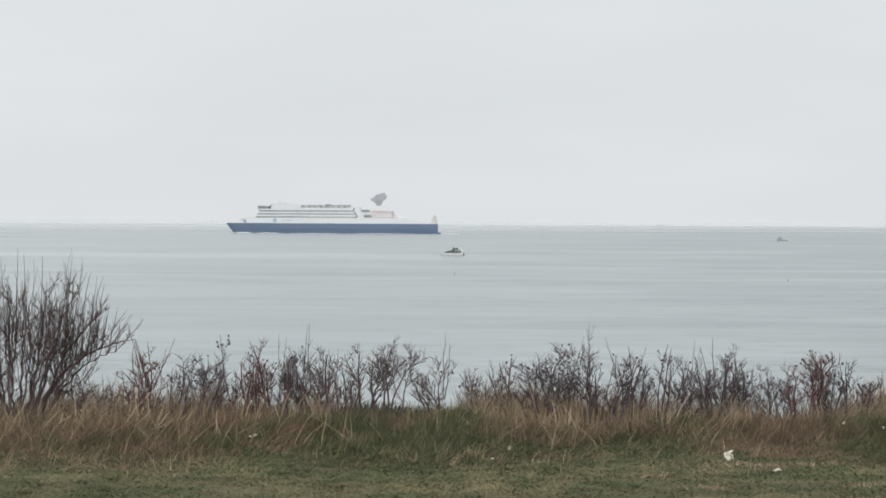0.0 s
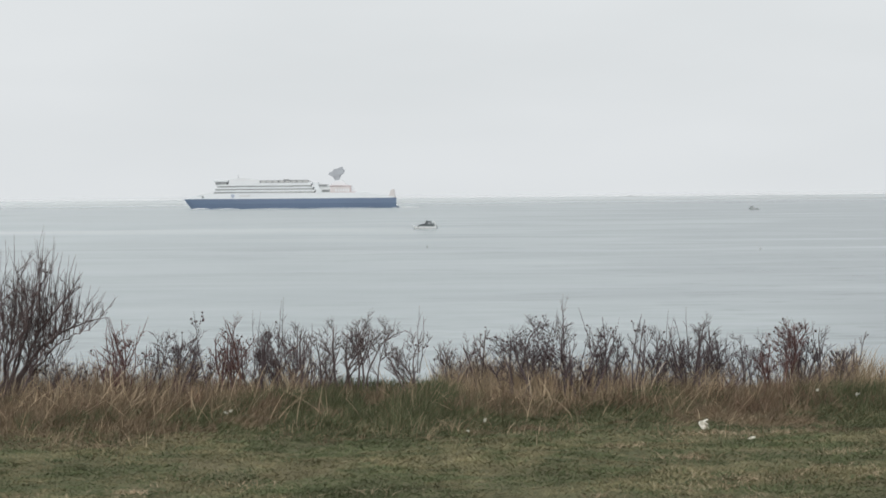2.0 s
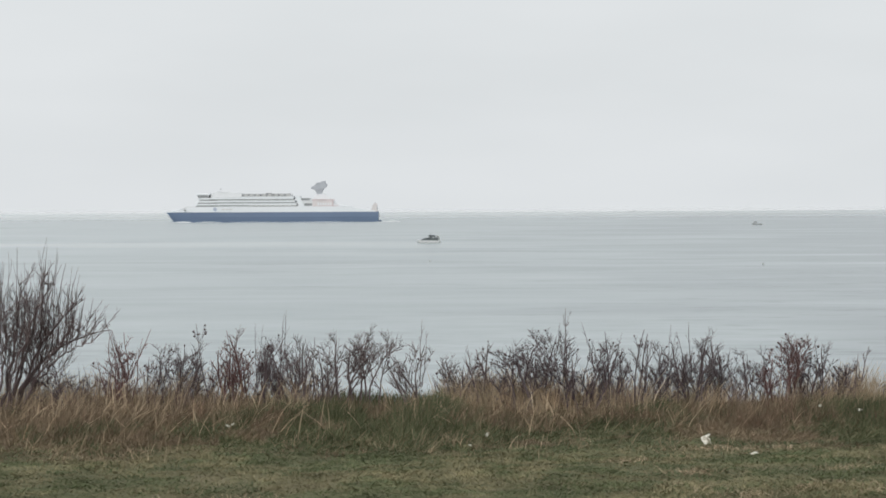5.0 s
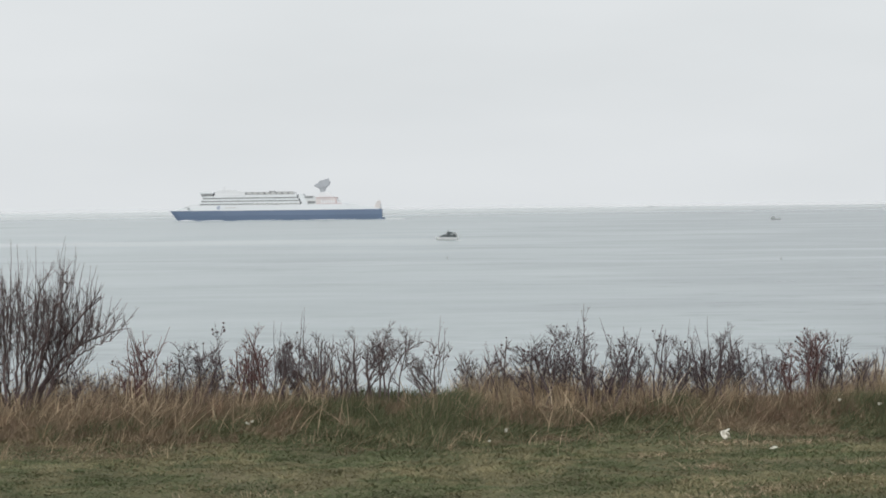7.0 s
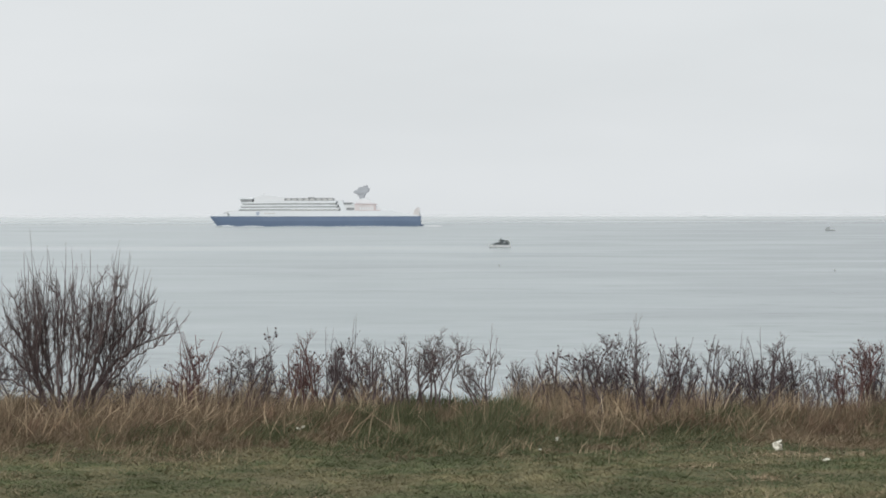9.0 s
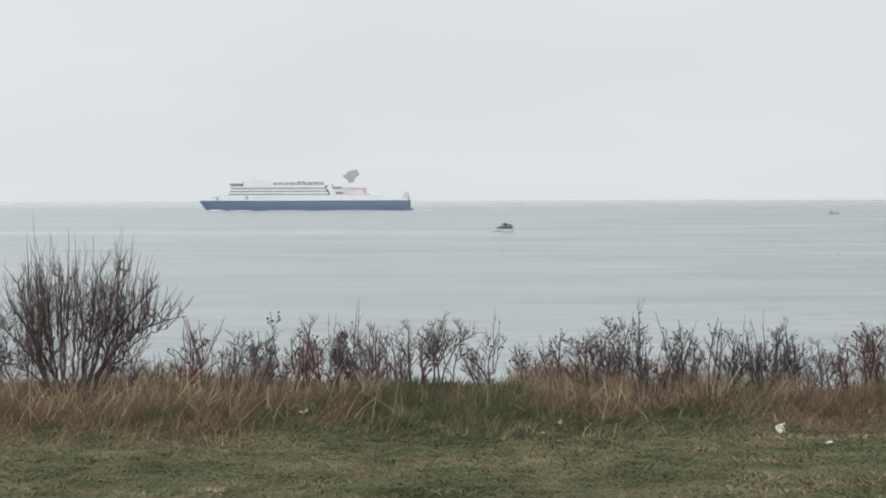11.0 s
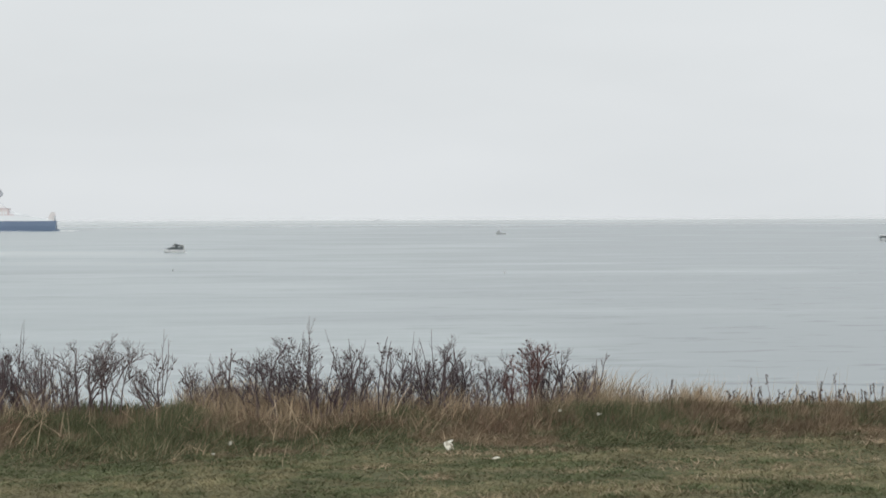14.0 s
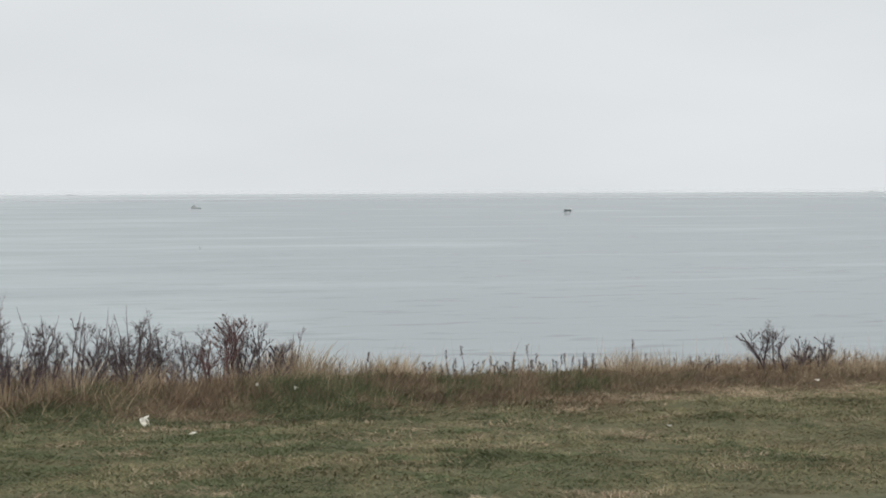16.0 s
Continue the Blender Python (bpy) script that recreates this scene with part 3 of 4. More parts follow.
def build_motor_boat():
    b = tagged(new("motor_boat"), "small white motor boat with a dark wheelhouse", "boat")
    part("hull", boat_hull(6.9, 2.4, 0.74, 0.22), MAT_BOAT_WHITE, b, "white hull")
    # grey band round the hull, painted as the shadow at the waterline
    part("waterline_shade", boat_hull(6.94, 2.46, 0.22, 0.03), MAT_FAR_HULL, b, "grey band standing in for shade at the waterline")
    part("cabin", prism([(-2.3, 0.70), (-1.6, 1.3), (-0.1, 1.6), (-0.1, 0.70)], -0.85, 0.85, 0.06), MAT_BOAT_DARK, b, "low dark fore cabin")
    wh = part("wheelhouse", prism([(-0.3, 0.70), (0.0, 1.6), (0.3, 1.95), (1.9, 1.95), (2.1, 0.70)], -0.95, 0.95, 0.06), MAT_BOAT_DARK, b, "dark wheelhouse")
    part("roof", boxes([(0.1, 2.05, -1.05, 1.05, 1.95, 2.08)], 0.04), MAT_BOAT_DARK, wh)
    part("windscreen", prism([(-0.12, 1.42), (0.10, 1.86), (0.16, 1.86), (-0.05, 1.42)], -0.8, 0.8), MAT_FAR_HULL, wh)
    part("side_window", boxes([(0.9, 1.7, -0.97, -0.93, 1.45, 1.8)], 0.01), MAT_FAR_HULL, wh, "paler side window")
    part("radar_dome", boxes([(0.35, 0.95, -0.3, 0.3, 2.08, 2.42)], 0.1), MAT_BOAT_DARK, wh)
    part("life_raft", boxes([(1.25, 1.8, -0.4, 0.4, 2.08, 2.35)], 0.1), MAT_BOAT_DARK, wh)
    part("aft_cover", prism([(2.1, 0.70), (2.1, 1.55), (2.8, 1.5), (2.9, 0.70)], -0.9, 0.9, 0.05), MAT_BOAT_DARK, b, "dark cover over the cockpit")
    part("aft_arch", prism([(2.5, 2.25), (2.95, 2.05), (3.35, 1.5), (3.45, 0.7), (3.25, 0.7), (3.1, 1.45), (2.8, 1.88), (2.45, 2.08)], -1.0, 1.0, 0.04), MAT_BOAT_WHITE, b, "pale arch curving over the stern")
    part("antenna", boxes([(0.6, 0.65, -0.03, 0.03, 2.4, 3.0)]), MAT_BOAT_DARK, b)
    part("outboard", boxes([(3.45, 3.8, -0.2, 0.2, -0.2, 0.9)], 0.06), MAT_BOAT_DARK, b)
    part("wake_foam", boxes([(-3.2, 3.6, -1.45, -1.1, -0.05, 0.06)], 0.02), MAT_FOAM, b)
    return b


def build_fishing_boat():
    b = tagged(new("fishing_boat"), "grey fishing boat with a mast, hazy and distant", "boat")
    part("hull", boat_hull(7.0, 2.5, 0.7, 0.5), MAT_FAR_HULL, b)
    part("wheelhouse", boxes([(-2.2, -0.4, -0.9, 0.9, 0.75, 2.4)], 0.1), MAT_FAR_HULL, b)
    part("mast", boxes([(-0.2, -0.08, -0.06, 0.06, 0.7, 3.4)]), MAT_FAR_HULL, b)
    part("gear", boxes([(1.0, 2.6, -0.8, 0.8, 0.7, 1.2)], 0.1), MAT_FAR_HULL, b)
    return b


def build_cabin_boat():
    b = tagged(new("cabin_boat"), "small boat with white roof seen end on", "boat")
    part("hull", boat_hull(5.5, 2.3, 0.8, 0.4), MAT_BOAT_WHITE, b)
    wh = part("cabin", boxes([(-1.4, 1.2, -1.0, 1.0, 0.85, 1.9)], 0.1), MAT_BOAT_DARK, b, "dark cabin windows")
    part("roof", boxes([(-1.7, 1.5, -1.2, 1.2, 1.9, 2.2)], 0.06), MAT_BOAT_WHITE, wh)
    part("side_rail", boxes([(-2.6, 2.2, -1.9, -1.6, 1.6, 1.75), (-2.6, 2.2, 1.6, 1.9, 1.6, 1.75), (-0.1, 0.1, -1.7, -1.0, 1.2, 1.35), (-0.1, 0.1, 1.0, 1.7, 1.2, 1.35)]), MAT_BOAT_DARK, b, "dark outrigger rail")
    return b


def build_buoy(x, y):
    b = tagged(new("buoy"), "small grey lobster buoy afloat on the sea", "buoy", "buoys")
    bm = bmesh.new()
    bmesh.ops.create_cone(bm, cap_ends=True, segments=12, radius1=0.16, radius2=0.24, depth=0.5, matrix=pose(0, 0, 0.15))
    bmesh.ops.create_uvsphere(bm, u_segments=12, v_segments=6, radius=0.24, matrix=pose(0, 0, 0.4))
    part("float", bm, MAT_FAR_HULL, b, smooth=True)
    part("stick", boxes([(-0.03, 0.03, -0.03, 0.03, 0.6, 0.85)]), MAT_FAR_HULL, b)
    b.location, b.scale = (x, y, SEA_Z), (0.7, 0.7, 0.7)


def build_far_ship(length):
    b = tagged(new("far_boat"), "very distant grey boat on the hazy horizon", "boat", "boats on the horizon")
    part("hull", boat_hull(length, length * 0.28, length * 0.11, length * 0.06), MAT_FAR_HULL, b)
    part("deckhouse", boxes([(-length * 0.1, length * 0.2, -length * 0.1, length * 0.1, length * 0.08, length * 0.26)], 0.1), MAT_FAR_HULL, b)
    return b


# ---- shrubs ----
# x, y, height, width, stems, hips, lean, bark, habit
SHRUBS_WEST = [
    (-2.92, 16.10, 0.47, 0.34, 6, 10, 0.00, "b", "tangle"),
    (-2.46, 16.10, 0.66, 0.38, 6, 5, 0.00, "r", "burst"),
    (-2.27, 16.20, 0.49, 0.14, 2, 5, 0.00, "b", "wand"),
    (-2.07, 16.20, 0.59, 0.34, 5, 12, 0.03, "b", "tangle"),
    (-1.78, 16.00, 0.76, 0.15, 1, 7, 0.02, "b", "wand"),
    (-1.93, 16.40, 0.46, 0.30, 4, 6, 0.00, "b", "tangle"),
    (-1.24, 16.45, 0.48, 0.30, 4, 4, 0.00, "r", "tangle"),
    (-1.58, 16.25, 0.69, 0.29, 6, 7, 0.00, "r", "fan"),
    (-1.36, 16.10, 0.66, 0.22, 4, 7, 0.00, "b", "fan"),
    (-1.12, 16.35, 0.70, 0.30, 4, 3, -0.10, "b", "fan"),
    (-0.92, 16.10, 0.63, 0.38, 5, 0, 0.02, "g", "fan"),
    (-0.64, 16.30, 0.68, 0.30, 2, 0, -0.05, "g", "crown"),
    (-0.47, 16.20, 0.73, 0.32, 3, 0, 0.04, "g", "crown"),
    (-0.04, 16.10, 0.69, 0.28, 3, 2, -0.20, "g", "fan"),
]
SHRUBS_MIDDLE = [
    (0.25, 16.40, 0.56, 0.30, 5, 4, 0.00, "g", "tangle"),
    (0.53, 16.30, 0.60, 0.24, 3, 6, -0.06, "g", "wand"),
    (0.79, 16.10, 0.71, 0.36, 6, 34, 0.00, "b", "crown"),
    (1.03, 16.30, 0.70, 0.20, 3, 6, -0.06, "b", "fan"),
    (1.27, 16.05, 0.70, 0.42, 7, 8, 0.03, "b", "fan"),
    (1.20, 16.20, 0.86, 0.12, 1, 0, -0.06, "g", "wand"),
    (1.50, 16.25, 0.67, 0.26, 4, 14, 0.02, "b", "fan"),
    (1.72, 16.00, 0.70, 0.15, 3, 9, 0.00, "b", "wand"),
    (1.92, 16.20, 0.66, 0.26, 4, 4, 0.00, "b", "fan"),
    (2.17, 16.10, 0.72, 0.38, 8, 2, 0.00, "b", "fan"),
    (0.42, 16.40, 0.42, 0.30, 4, 5, 0.00, "g", "tangle"),
    (2.32, 16.45, 0.44, 0.26, 4, 4, 0.00, "b", "tangle"),
    (2.43, 16.30, 0.56, 0.26, 3, 9, -0.05, "b", "fan"),
]
SHRUBS_EAST = [
    (2.66, 16.20, 0.56, 0.28, 6, 8, 0.00, "b", "tangle"),
    (2.92, 16.10, 0.67, 0.32, 4, 24, 0.00, "r", "crown"),
    (3.10, 16.30, 0.52, 0.18, 3, 6, 0.00, "b", "fan"),
    (3.28, 16.20, 0.60, 0.38, 5, 12, 0.07, "b", "fan"),
    (3.54, 16.25, 0.55, 0.16, 2, 3, 0.05, "g", "wand"),
    (7.90, 15.90, 0.52, 0.30, 3, 12, -0.10, "b", "fan"),
    (8.14, 15.95, 0.34, 0.26, 3, 8, 0.00, "b", "tangle"),
    (8.34, 16.00, 0.38, 0.38, 4, 12, 0.05, "b", "fan"),
    (8.74, 15.90, 0.24, 0.22, 2, 2, 0.10, "b", "fan"),
    (-4.04, 16.20, 0.74, 0.51, 7, 3, -0.10, "b", "tangle"),
    (-4.44, 16.30, 0.83, 0.61, 7, 4, -0.05, "b", "fan"),
]
WEED_ROWS = [
    (4.20, 16.25, 0.30),
    (4.02, 16.43, 0.20),
    (4.41, 16.01, 0.22),
    (4.72, 16.13, 0.21),
    (4.90, 16.02, 0.33),
    (5.03, 15.98, 0.37),
    (4.96, 16.03, 0.25),
    (5.16, 16.09, 0.20),
    (5.28, 16.10, 0.25),
    (5.38, 16.16, 0.19),
    (5.47, 16.09, 0.26),
    (5.71, 16.20, 0.23),
    (5.79, 15.94, 0.19),
    (5.98, 16.26, 0.20),
    (5.89, 15.83, 0.27),
    (6.16, 16.13, 0.23),
    (6.31, 15.98, 0.21),
    (6.51, 16.03, 0.21),
    (6.57, 15.80, 0.25),
    (6.49, 15.84, 0.38),
    (7.00, 16.10, 0.18),
    (7.43, 16.13, 0.17),
    (7.53, 15.77, 0.20),
    (7.73, 15.95, 0.13),
    (8.88, 15.94, 0.05),
    (8.80, 15.95, 0.16),
    (5.58, 15.90, 0.34),
    (3.75, 16.12, 0.24),
]
SCRAP_ROWS = [
    (1.98, 13.78, 0.105, 0.02, 0.9),
    (2.21, 13.23, 0.065, 0.01, 0.3),
    (0.44, 14.22, 0.046, 0.04, 1.0),
    (-1.47, 14.63, 0.040, 0.06, 0.9),
    (-1.44, 14.67, 0.030, 0.07, 1.0),
    (0.31, 13.80, 0.028, 0.02, 0.6),
    (3.09, 15.38, 0.030, 0.13, 1.0),
    (3.41, 15.38, 0.052, 0.09, 1.0),
    (5.47, 12.68, 0.030, 0.00, 0.4),
    (7.90, 15.13, 0.040, 0.04, 0.6),
    (7.95, 15.45, 0.020, 0.04, 0.6),
]

class Branches:
    """Tapered tubes gathered into one mesh."""

    def __init__(self):
        self.v, self.f, self.tips = [], [], []

    def tube(self, pts, radii, sides):
        base = len(self.v)
        for k, (p, r) in enumerate(zip(pts, radii)):
            d = (pts[min(k + 1, len(pts) - 1)] - pts[max(k - 1, 0)]).normalized()
            a = d.cross(Vector((0.31, 0.87, 0.38))).normalized()
            c = d.cross(a)
            for q in range(sides):
                t = 2 * math.pi * q / sides
                self.v.append(tuple(p + r * (math.cos(t) * a + math.sin(t) * c)))
        for k in range(len(pts) - 1):
            for q in range(sides):
                n = (q + 1) % sides
                i = base + k * sides
                self.f.append((i + q, i + n, i + sides + n, i + sides + q))
        self.f.append(tuple(base + (len(pts) - 1) * sides + q for q in range(sides)))

    def grow(self, p, d, length, r, depth, rnd, up=0.2, wild=0.25, fork=(0.3, 0.95), many=3.0, spread=0.6, short=0.5):
        """A slightly crooked shoot that forks towards its tip, and its shoots in turn."""
        steps = max(3, int(length / 0.045))
        step = length / steps
        pts, radii = [p.copy()], [r]
        for k in range(steps):
            d = (d + Vector((rnd.gauss(0, wild), rnd.gauss(0, wild * 0.6), rnd.gauss(0, wild * 0.5) + up)) * 0.4).normalized()
            p = p + d * step
            pts.append(p.copy())
            radii.append(r * (1 - 0.72 * (k + 1) / steps))
        self.tube(pts, radii, 5 if r > 0.006 else 3)
        self.tips.append(p.copy())
        if depth <= 0 or length < 0.05:
            return
        count = max(1, int(round(many * (0.7 + 0.6 * rnd.random()))))
        flip = rnd.choice((0, 1))
        for q in range(count):
            s = fork[0] + (fork[1] - fork[0]) * (q + rnd.random()) / count
            k = min(steps - 1, int(s * steps))
            axis = (pts[k + 1] - pts[k]).normalized()
            side = Vector(((-1) ** (q + flip) * rnd.uniform(0.6, 1.0), rnd.uniform(-0.7, 0.7), rnd.uniform(-0.1, 0.3))).normalized()
            nd = (axis + side * spread * rnd.uniform(0.7, 1.3)).normalized()
            reach = length * (1.05 - 0.75 * s) * short * rnd.uniform(0.7, 1.35)
            self.grow(pts[k], nd, max(0.035, reach), max(0.0022, radii[k] * 0.70), depth - 1, rnd, up, wild, (0.2, 0.95), many, spread, short * 1.15)


def blob(p, r, rnd):
    """A small eight-sided hip, as vertices and faces."""
    sq = rnd.uniform(0.9, 1.25)
    v = [(p.x + r, p.y, p.z), (p.x, p.y + r, p.z), (p.x - r, p.y, p.z), (p.x, p.y - r, p.z), (p.x, p.y, p.z + r * sq), (p.x, p.y, p.z - r * sq)]
    f = [(0, 1, 4), (1, 2, 4), (2, 3, 4), (3, 0, 4), (1, 0, 5), (2, 1, 5), (3, 2, 5), (0, 3, 5)]
    return v, f


HIP_MESH = mesh_from("rose_hip", *blob(Vector((0, 0, 0)), 1.0, random.Random(1)), MAT_HIP, True)


def fit_branches(groups, height, half, lean):
    """Scale a shrub's branches so that it comes to its height and half width."""
    pts = np.array([p for g in groups for p in g.v])
    kz = height / np.percentile(pts[:, 2], 99.4)
    kx = half / max(0.03, np.percentile(np.abs(pts[:, 0] - lean * pts[:, 2] / height), 95))
    kx = min(1.3, max(0.5, kx))
    for g in groups:
        g.v = [((x - lean * z / height) * kx + lean * z / height, y * kx, z * kz) for x, y, z in g.v]
        g.tips = [Vector(((p.x - lean * p.z / height) * kx + lean * p.z / height, p.y * kx, p.z * kz)) for p in g.tips]


# how each habit grows: spread of the stool, stem radius, upward pull, crookedness, forks from and to, twigs, their angle and length
HABITS = {
    "fan": (0.22, 0.0100, 0.12, 0.32, (0.34, 0.96), 4.2, 0.78, 0.60),
    "crown": (0.24, 0.0120, 0.09, 0.36, (0.42, 0.98), 4.8, 1.00, 0.66),
    "tangle": (0.42, 0.0072, 0.05, 0.50, (0.26, 0.95), 4.2, 1.05, 0.62),
    "wand": (0.34, 0.0098, 0.14, 0.26, (0.22, 0.98), 4.8, 0.90, 0.40),
    "burst": (0.10, 0.0065, 0.05, 0.26, (0.22, 0.92), 4.8, 0.90, 0.48),
}


def shrub(x, y, height, width, seed, stems, hips, mat, lean, habit, label):
    """A leafless rose shrub: stems from one stool, each a part with its twigs, and the hips at the tips."""
    rnd = random.Random(seed)
    stool, thick, up, wild, fork, many, spread, short = HABITS[habit]
    thing = tagged(new("shrub"), label, "shrub", "shrubs on the bluff")
    thing.location = (x, y, float(ground_z(x, y)) - 0.03)
    groups = []
    for k in range(stems):
        s = ((k + 0.5) / stems * 2 - 1) if stems > 1 else 0.0
        b = Branches()
        start = Vector((s * width * stool + rnd.gauss(0, 0.012), rnd.uniform(-0.12, 0.12), 0))
        h = height * (1 - 0.25 * s * s) * rnd.uniform(0.62, 1.0) if stems > 1 else height
        goal = Vector((s * width * 0.62 + lean * 1.3 + rnd.gauss(0, 0.03), start.y + rnd.uniform(-0.1, 0.1), h))
        d = (goal - start).normalized()
        b.grow(start, d, h * 0.9, thick * rnd.uniform(0.75, 1.2), 3, rnd, up, wild, fork, many, spread, short)
        groups.append(b)
    if habit == "fan":
        for k in range(2):
            b = Branches()
            b.grow(Vector((rnd.gauss(0, 0.15) * width, rnd.uniform(-0.05, 0.05), height * 0.3)), Vector((rnd.gauss(0.3 * lean, 0.18), 0, 1)).normalized(), height * rnd.uniform(0.46, 0.62), 0.0046, 1, rnd, 0.05, 0.24, (0.25, 0.9), 2.6, 0.5, 0.28)
            groups.append(b)
    if habit == "burst":
        for k in range(5):
            b = Branches()
            b.grow(Vector((rnd.gauss(0, 0.02), 0, height * 0.4)), Vector((rnd.gauss(0, 0.45), 0, 1)).normalized(), height * rnd.uniform(0.4, 0.78), 0.0045, 1, rnd, 0.05, 0.1, (0.2, 0.6), 1.5, 0.5, 0.3)
            groups.append(b)
    fit_branches(groups, height * 1.03, width * 0.66, lean)
    tips = []
    for b in groups:
        ob = new("stem", mesh_from("stem", b.v, b.f, mat, True))
        ob.parent = thing
        tips += b.tips
    high = [p for p in tips if p.z > height * 0.55]
    rnd.shuffle(high)
    for p in high[:int(hips * 1.3)]:
        ob = new("rose_hip", HIP_MESH)
        ob.parent = thing
        r = rnd.uniform(0.008, 0.0125)
        ob.location, ob.scale = p, (r, r, r * rnd.uniform(0.9, 1.25))
    return thing


def curve_through(a, b, c, n, rnd, jitter):
    """A crooked line from a to c that passes near b."""
    pts = []
    for k in range(n + 1):
        s = k / n
        p = a * (1 - s) ** 2 + (b * 2 - (a + c) * 0.5) * (2 * s * (1 - s)) + c * s * s
        pts.append(p + Vector((rnd.gauss(0, jitter), rnd.gauss(0, jitter), rnd.gauss(0, jitter * 0.6))) * min(1, 4 * s))
    return pts


def big_shrub(x, y):
    """The tall bush: limbs that arch out of two stools, and from them long straight upright shoots."""
    rnd = random.Random(21)
    thing = tagged(new("tall_shrub"), "tall leafless shrub with arching limbs and upright shoots", "shrub")
    thing.location = (x, y, float(ground_z(x, y)) - 0.03)
    # foot, elbow and end of each limb, and its thickness
    limbs = [(0.14, 0.42, 0.52, 0.96, 0.76, 0.017), (0.12, 0.42, 0.66, 0.76, 1.02, 0.014), (0.10, 0.32, 0.74, 0.52, 1.16, 0.013), (0.08, 0.27, 0.70, 0.38, 1.24, 0.014), (0.05, 0.19, 0.68, 0.24, 1.18, 0.012), (0.16, 0.40, 0.44, 0.62, 0.72, 0.011),
             (0.02, 0.06, 0.62, 0.08, 1.15, 0.012), (-0.03, -0.06, 0.60, -0.07, 1.20, 0.014), (-0.06, -0.18, 0.58, -0.24, 1.18, 0.014), (-0.08, -0.26, 0.56, -0.36, 1.10, 0.014), (-0.02, -0.26, 0.50, -0.48, 0.84, 0.016), (-0.10, -0.34, 0.44, -0.62, 0.72, 0.013),
             (-0.16, -0.20, 0.44, -0.14, 0.92, 0.014), (-0.04, -0.30, 0.32, -0.66, 0.42, 0.011), (0.12, 0.34, 0.28, 0.58, 0.38, 0.008),
             (0.10, 0.22, 0.50, 0.46, 0.90, 0.011), (0.06, 0.16, 0.50, 0.32, 1.00, 0.011), (0.00, 0.10, 0.46, 0.16, 0.98, 0.011), (-0.06, -0.02, 0.46, 0.00, 0.98, 0.011), (-0.12, -0.16, 0.50, -0.32, 0.94, 0.011), (0.14, 0.50, 0.50, 0.84, 0.66, 0.010)]
    for foot, ex, ez, tx, tz, r in limbs:
        b = Branches()
        start = Vector((foot + rnd.gauss(0, 0.01), rnd.uniform(-0.12, 0.12), 0))
        turn = rnd.uniform(-0.3, 0.3)
        n = 16
        pts = curve_through(start, Vector((ex, start.y + 0.4 * turn, ez)), Vector((tx, start.y + turn, tz)), n, rnd, 0.009)
        b.tube(pts, [1.15 * r * (1 - 0.86 * k / n) for k in range(n + 1)], 6)
        wide = abs(tx - 0.1) > 0.45
        for q in range(14 if wide else 11):
            s = 0.30 + 0.70 * (q + rnd.random()) / (14 if wide else 11)
            k = min(n, int(s * n))
            p = pts[k]
            top = np.interp(p.x, [-0.7, -0.5, -0.3, 0.15, 0.45, 0.75, 1.0], [0.95, 1.25, 1.42, 1.36, 1.40, 1.18, 0.98]) * (1 - 0.42 * rnd.random() ** 0.8)
            length = min(0.75, max(0.10, top - p.z))
            d = Vector((rnd.gauss(0.0, 0.10) + 0.22 * (p.x - 0.1), rnd.gauss(0, 0.12), 1)).normalized()
            if wide and s > 0.75:
                d = Vector((rnd.uniform(0.1, 0.8) * (1 if tx > 0 else -1), rnd.gauss(0, 0.1), 1)).normalized()
                length *= 0.75
            b.grow(p, d, length, rnd.uniform(0.0034, 0.0050), 2, rnd, 0.07, 0.13, (0.05, 0.7), 2.6, 0.46, 0.42)
        for _ in range(7):
            k = rnd.randrange(4, n)
            d = Vector((rnd.choice((-1, 1)) * rnd.uniform(0.3, 0.8), rnd.uniform(-0.5, 0.5), rnd.uniform(0.4, 1.0))).normalized()
            b.grow(pts[k], d, rnd.uniform(0.14, 0.28), 0.0045, 2, rnd, 0.12, 0.25, (0.2, 0.95), 2.4, 0.6, 0.5)
        ob = new("limb", mesh_from("limb", b.v, b.f, MAT_BARK_GREY, True))
        ob.parent = thing
    tall = [(-0.33, 1.62), (-0.43, 1.42), (-0.21, 1.48), (-0.06, 1.50), (0.08, 1.46), (0.22, 1.44), (0.39, 1.53), (0.43, 1.46), (0.56, 1.39), (0.67, 1.29), (0.78, 1.22)]
    tall += [(q, float(np.interp(q, [-0.6, -0.45, 0.5, 0.85], [1.12, 1.42, 1.42, 1.10])) * rnd.uniform(0.82, 1.02)) for q in (rnd.uniform(-0.55, 0.82) for _ in range(26))]
    for bx, h in tall:
        b = Branches()
        low = rnd.uniform(0.55, 0.75)
        b.grow(Vector((bx * 0.82 + 0.02, rnd.uniform(-0.1, 0.1), low)), Vector((0.14 * bx, 0, 1)).normalized(), h - low, rnd.uniform(0.0042, 0.0058), 1, rnd, 0.05, 0.07, (0.1, 0.7), 3.0, 0.35, 0.34)
        ob = new("shoot", mesh_from("shoot", b.v, b.f, MAT_BARK_GREY, True))
        ob.parent = thing
    return thing


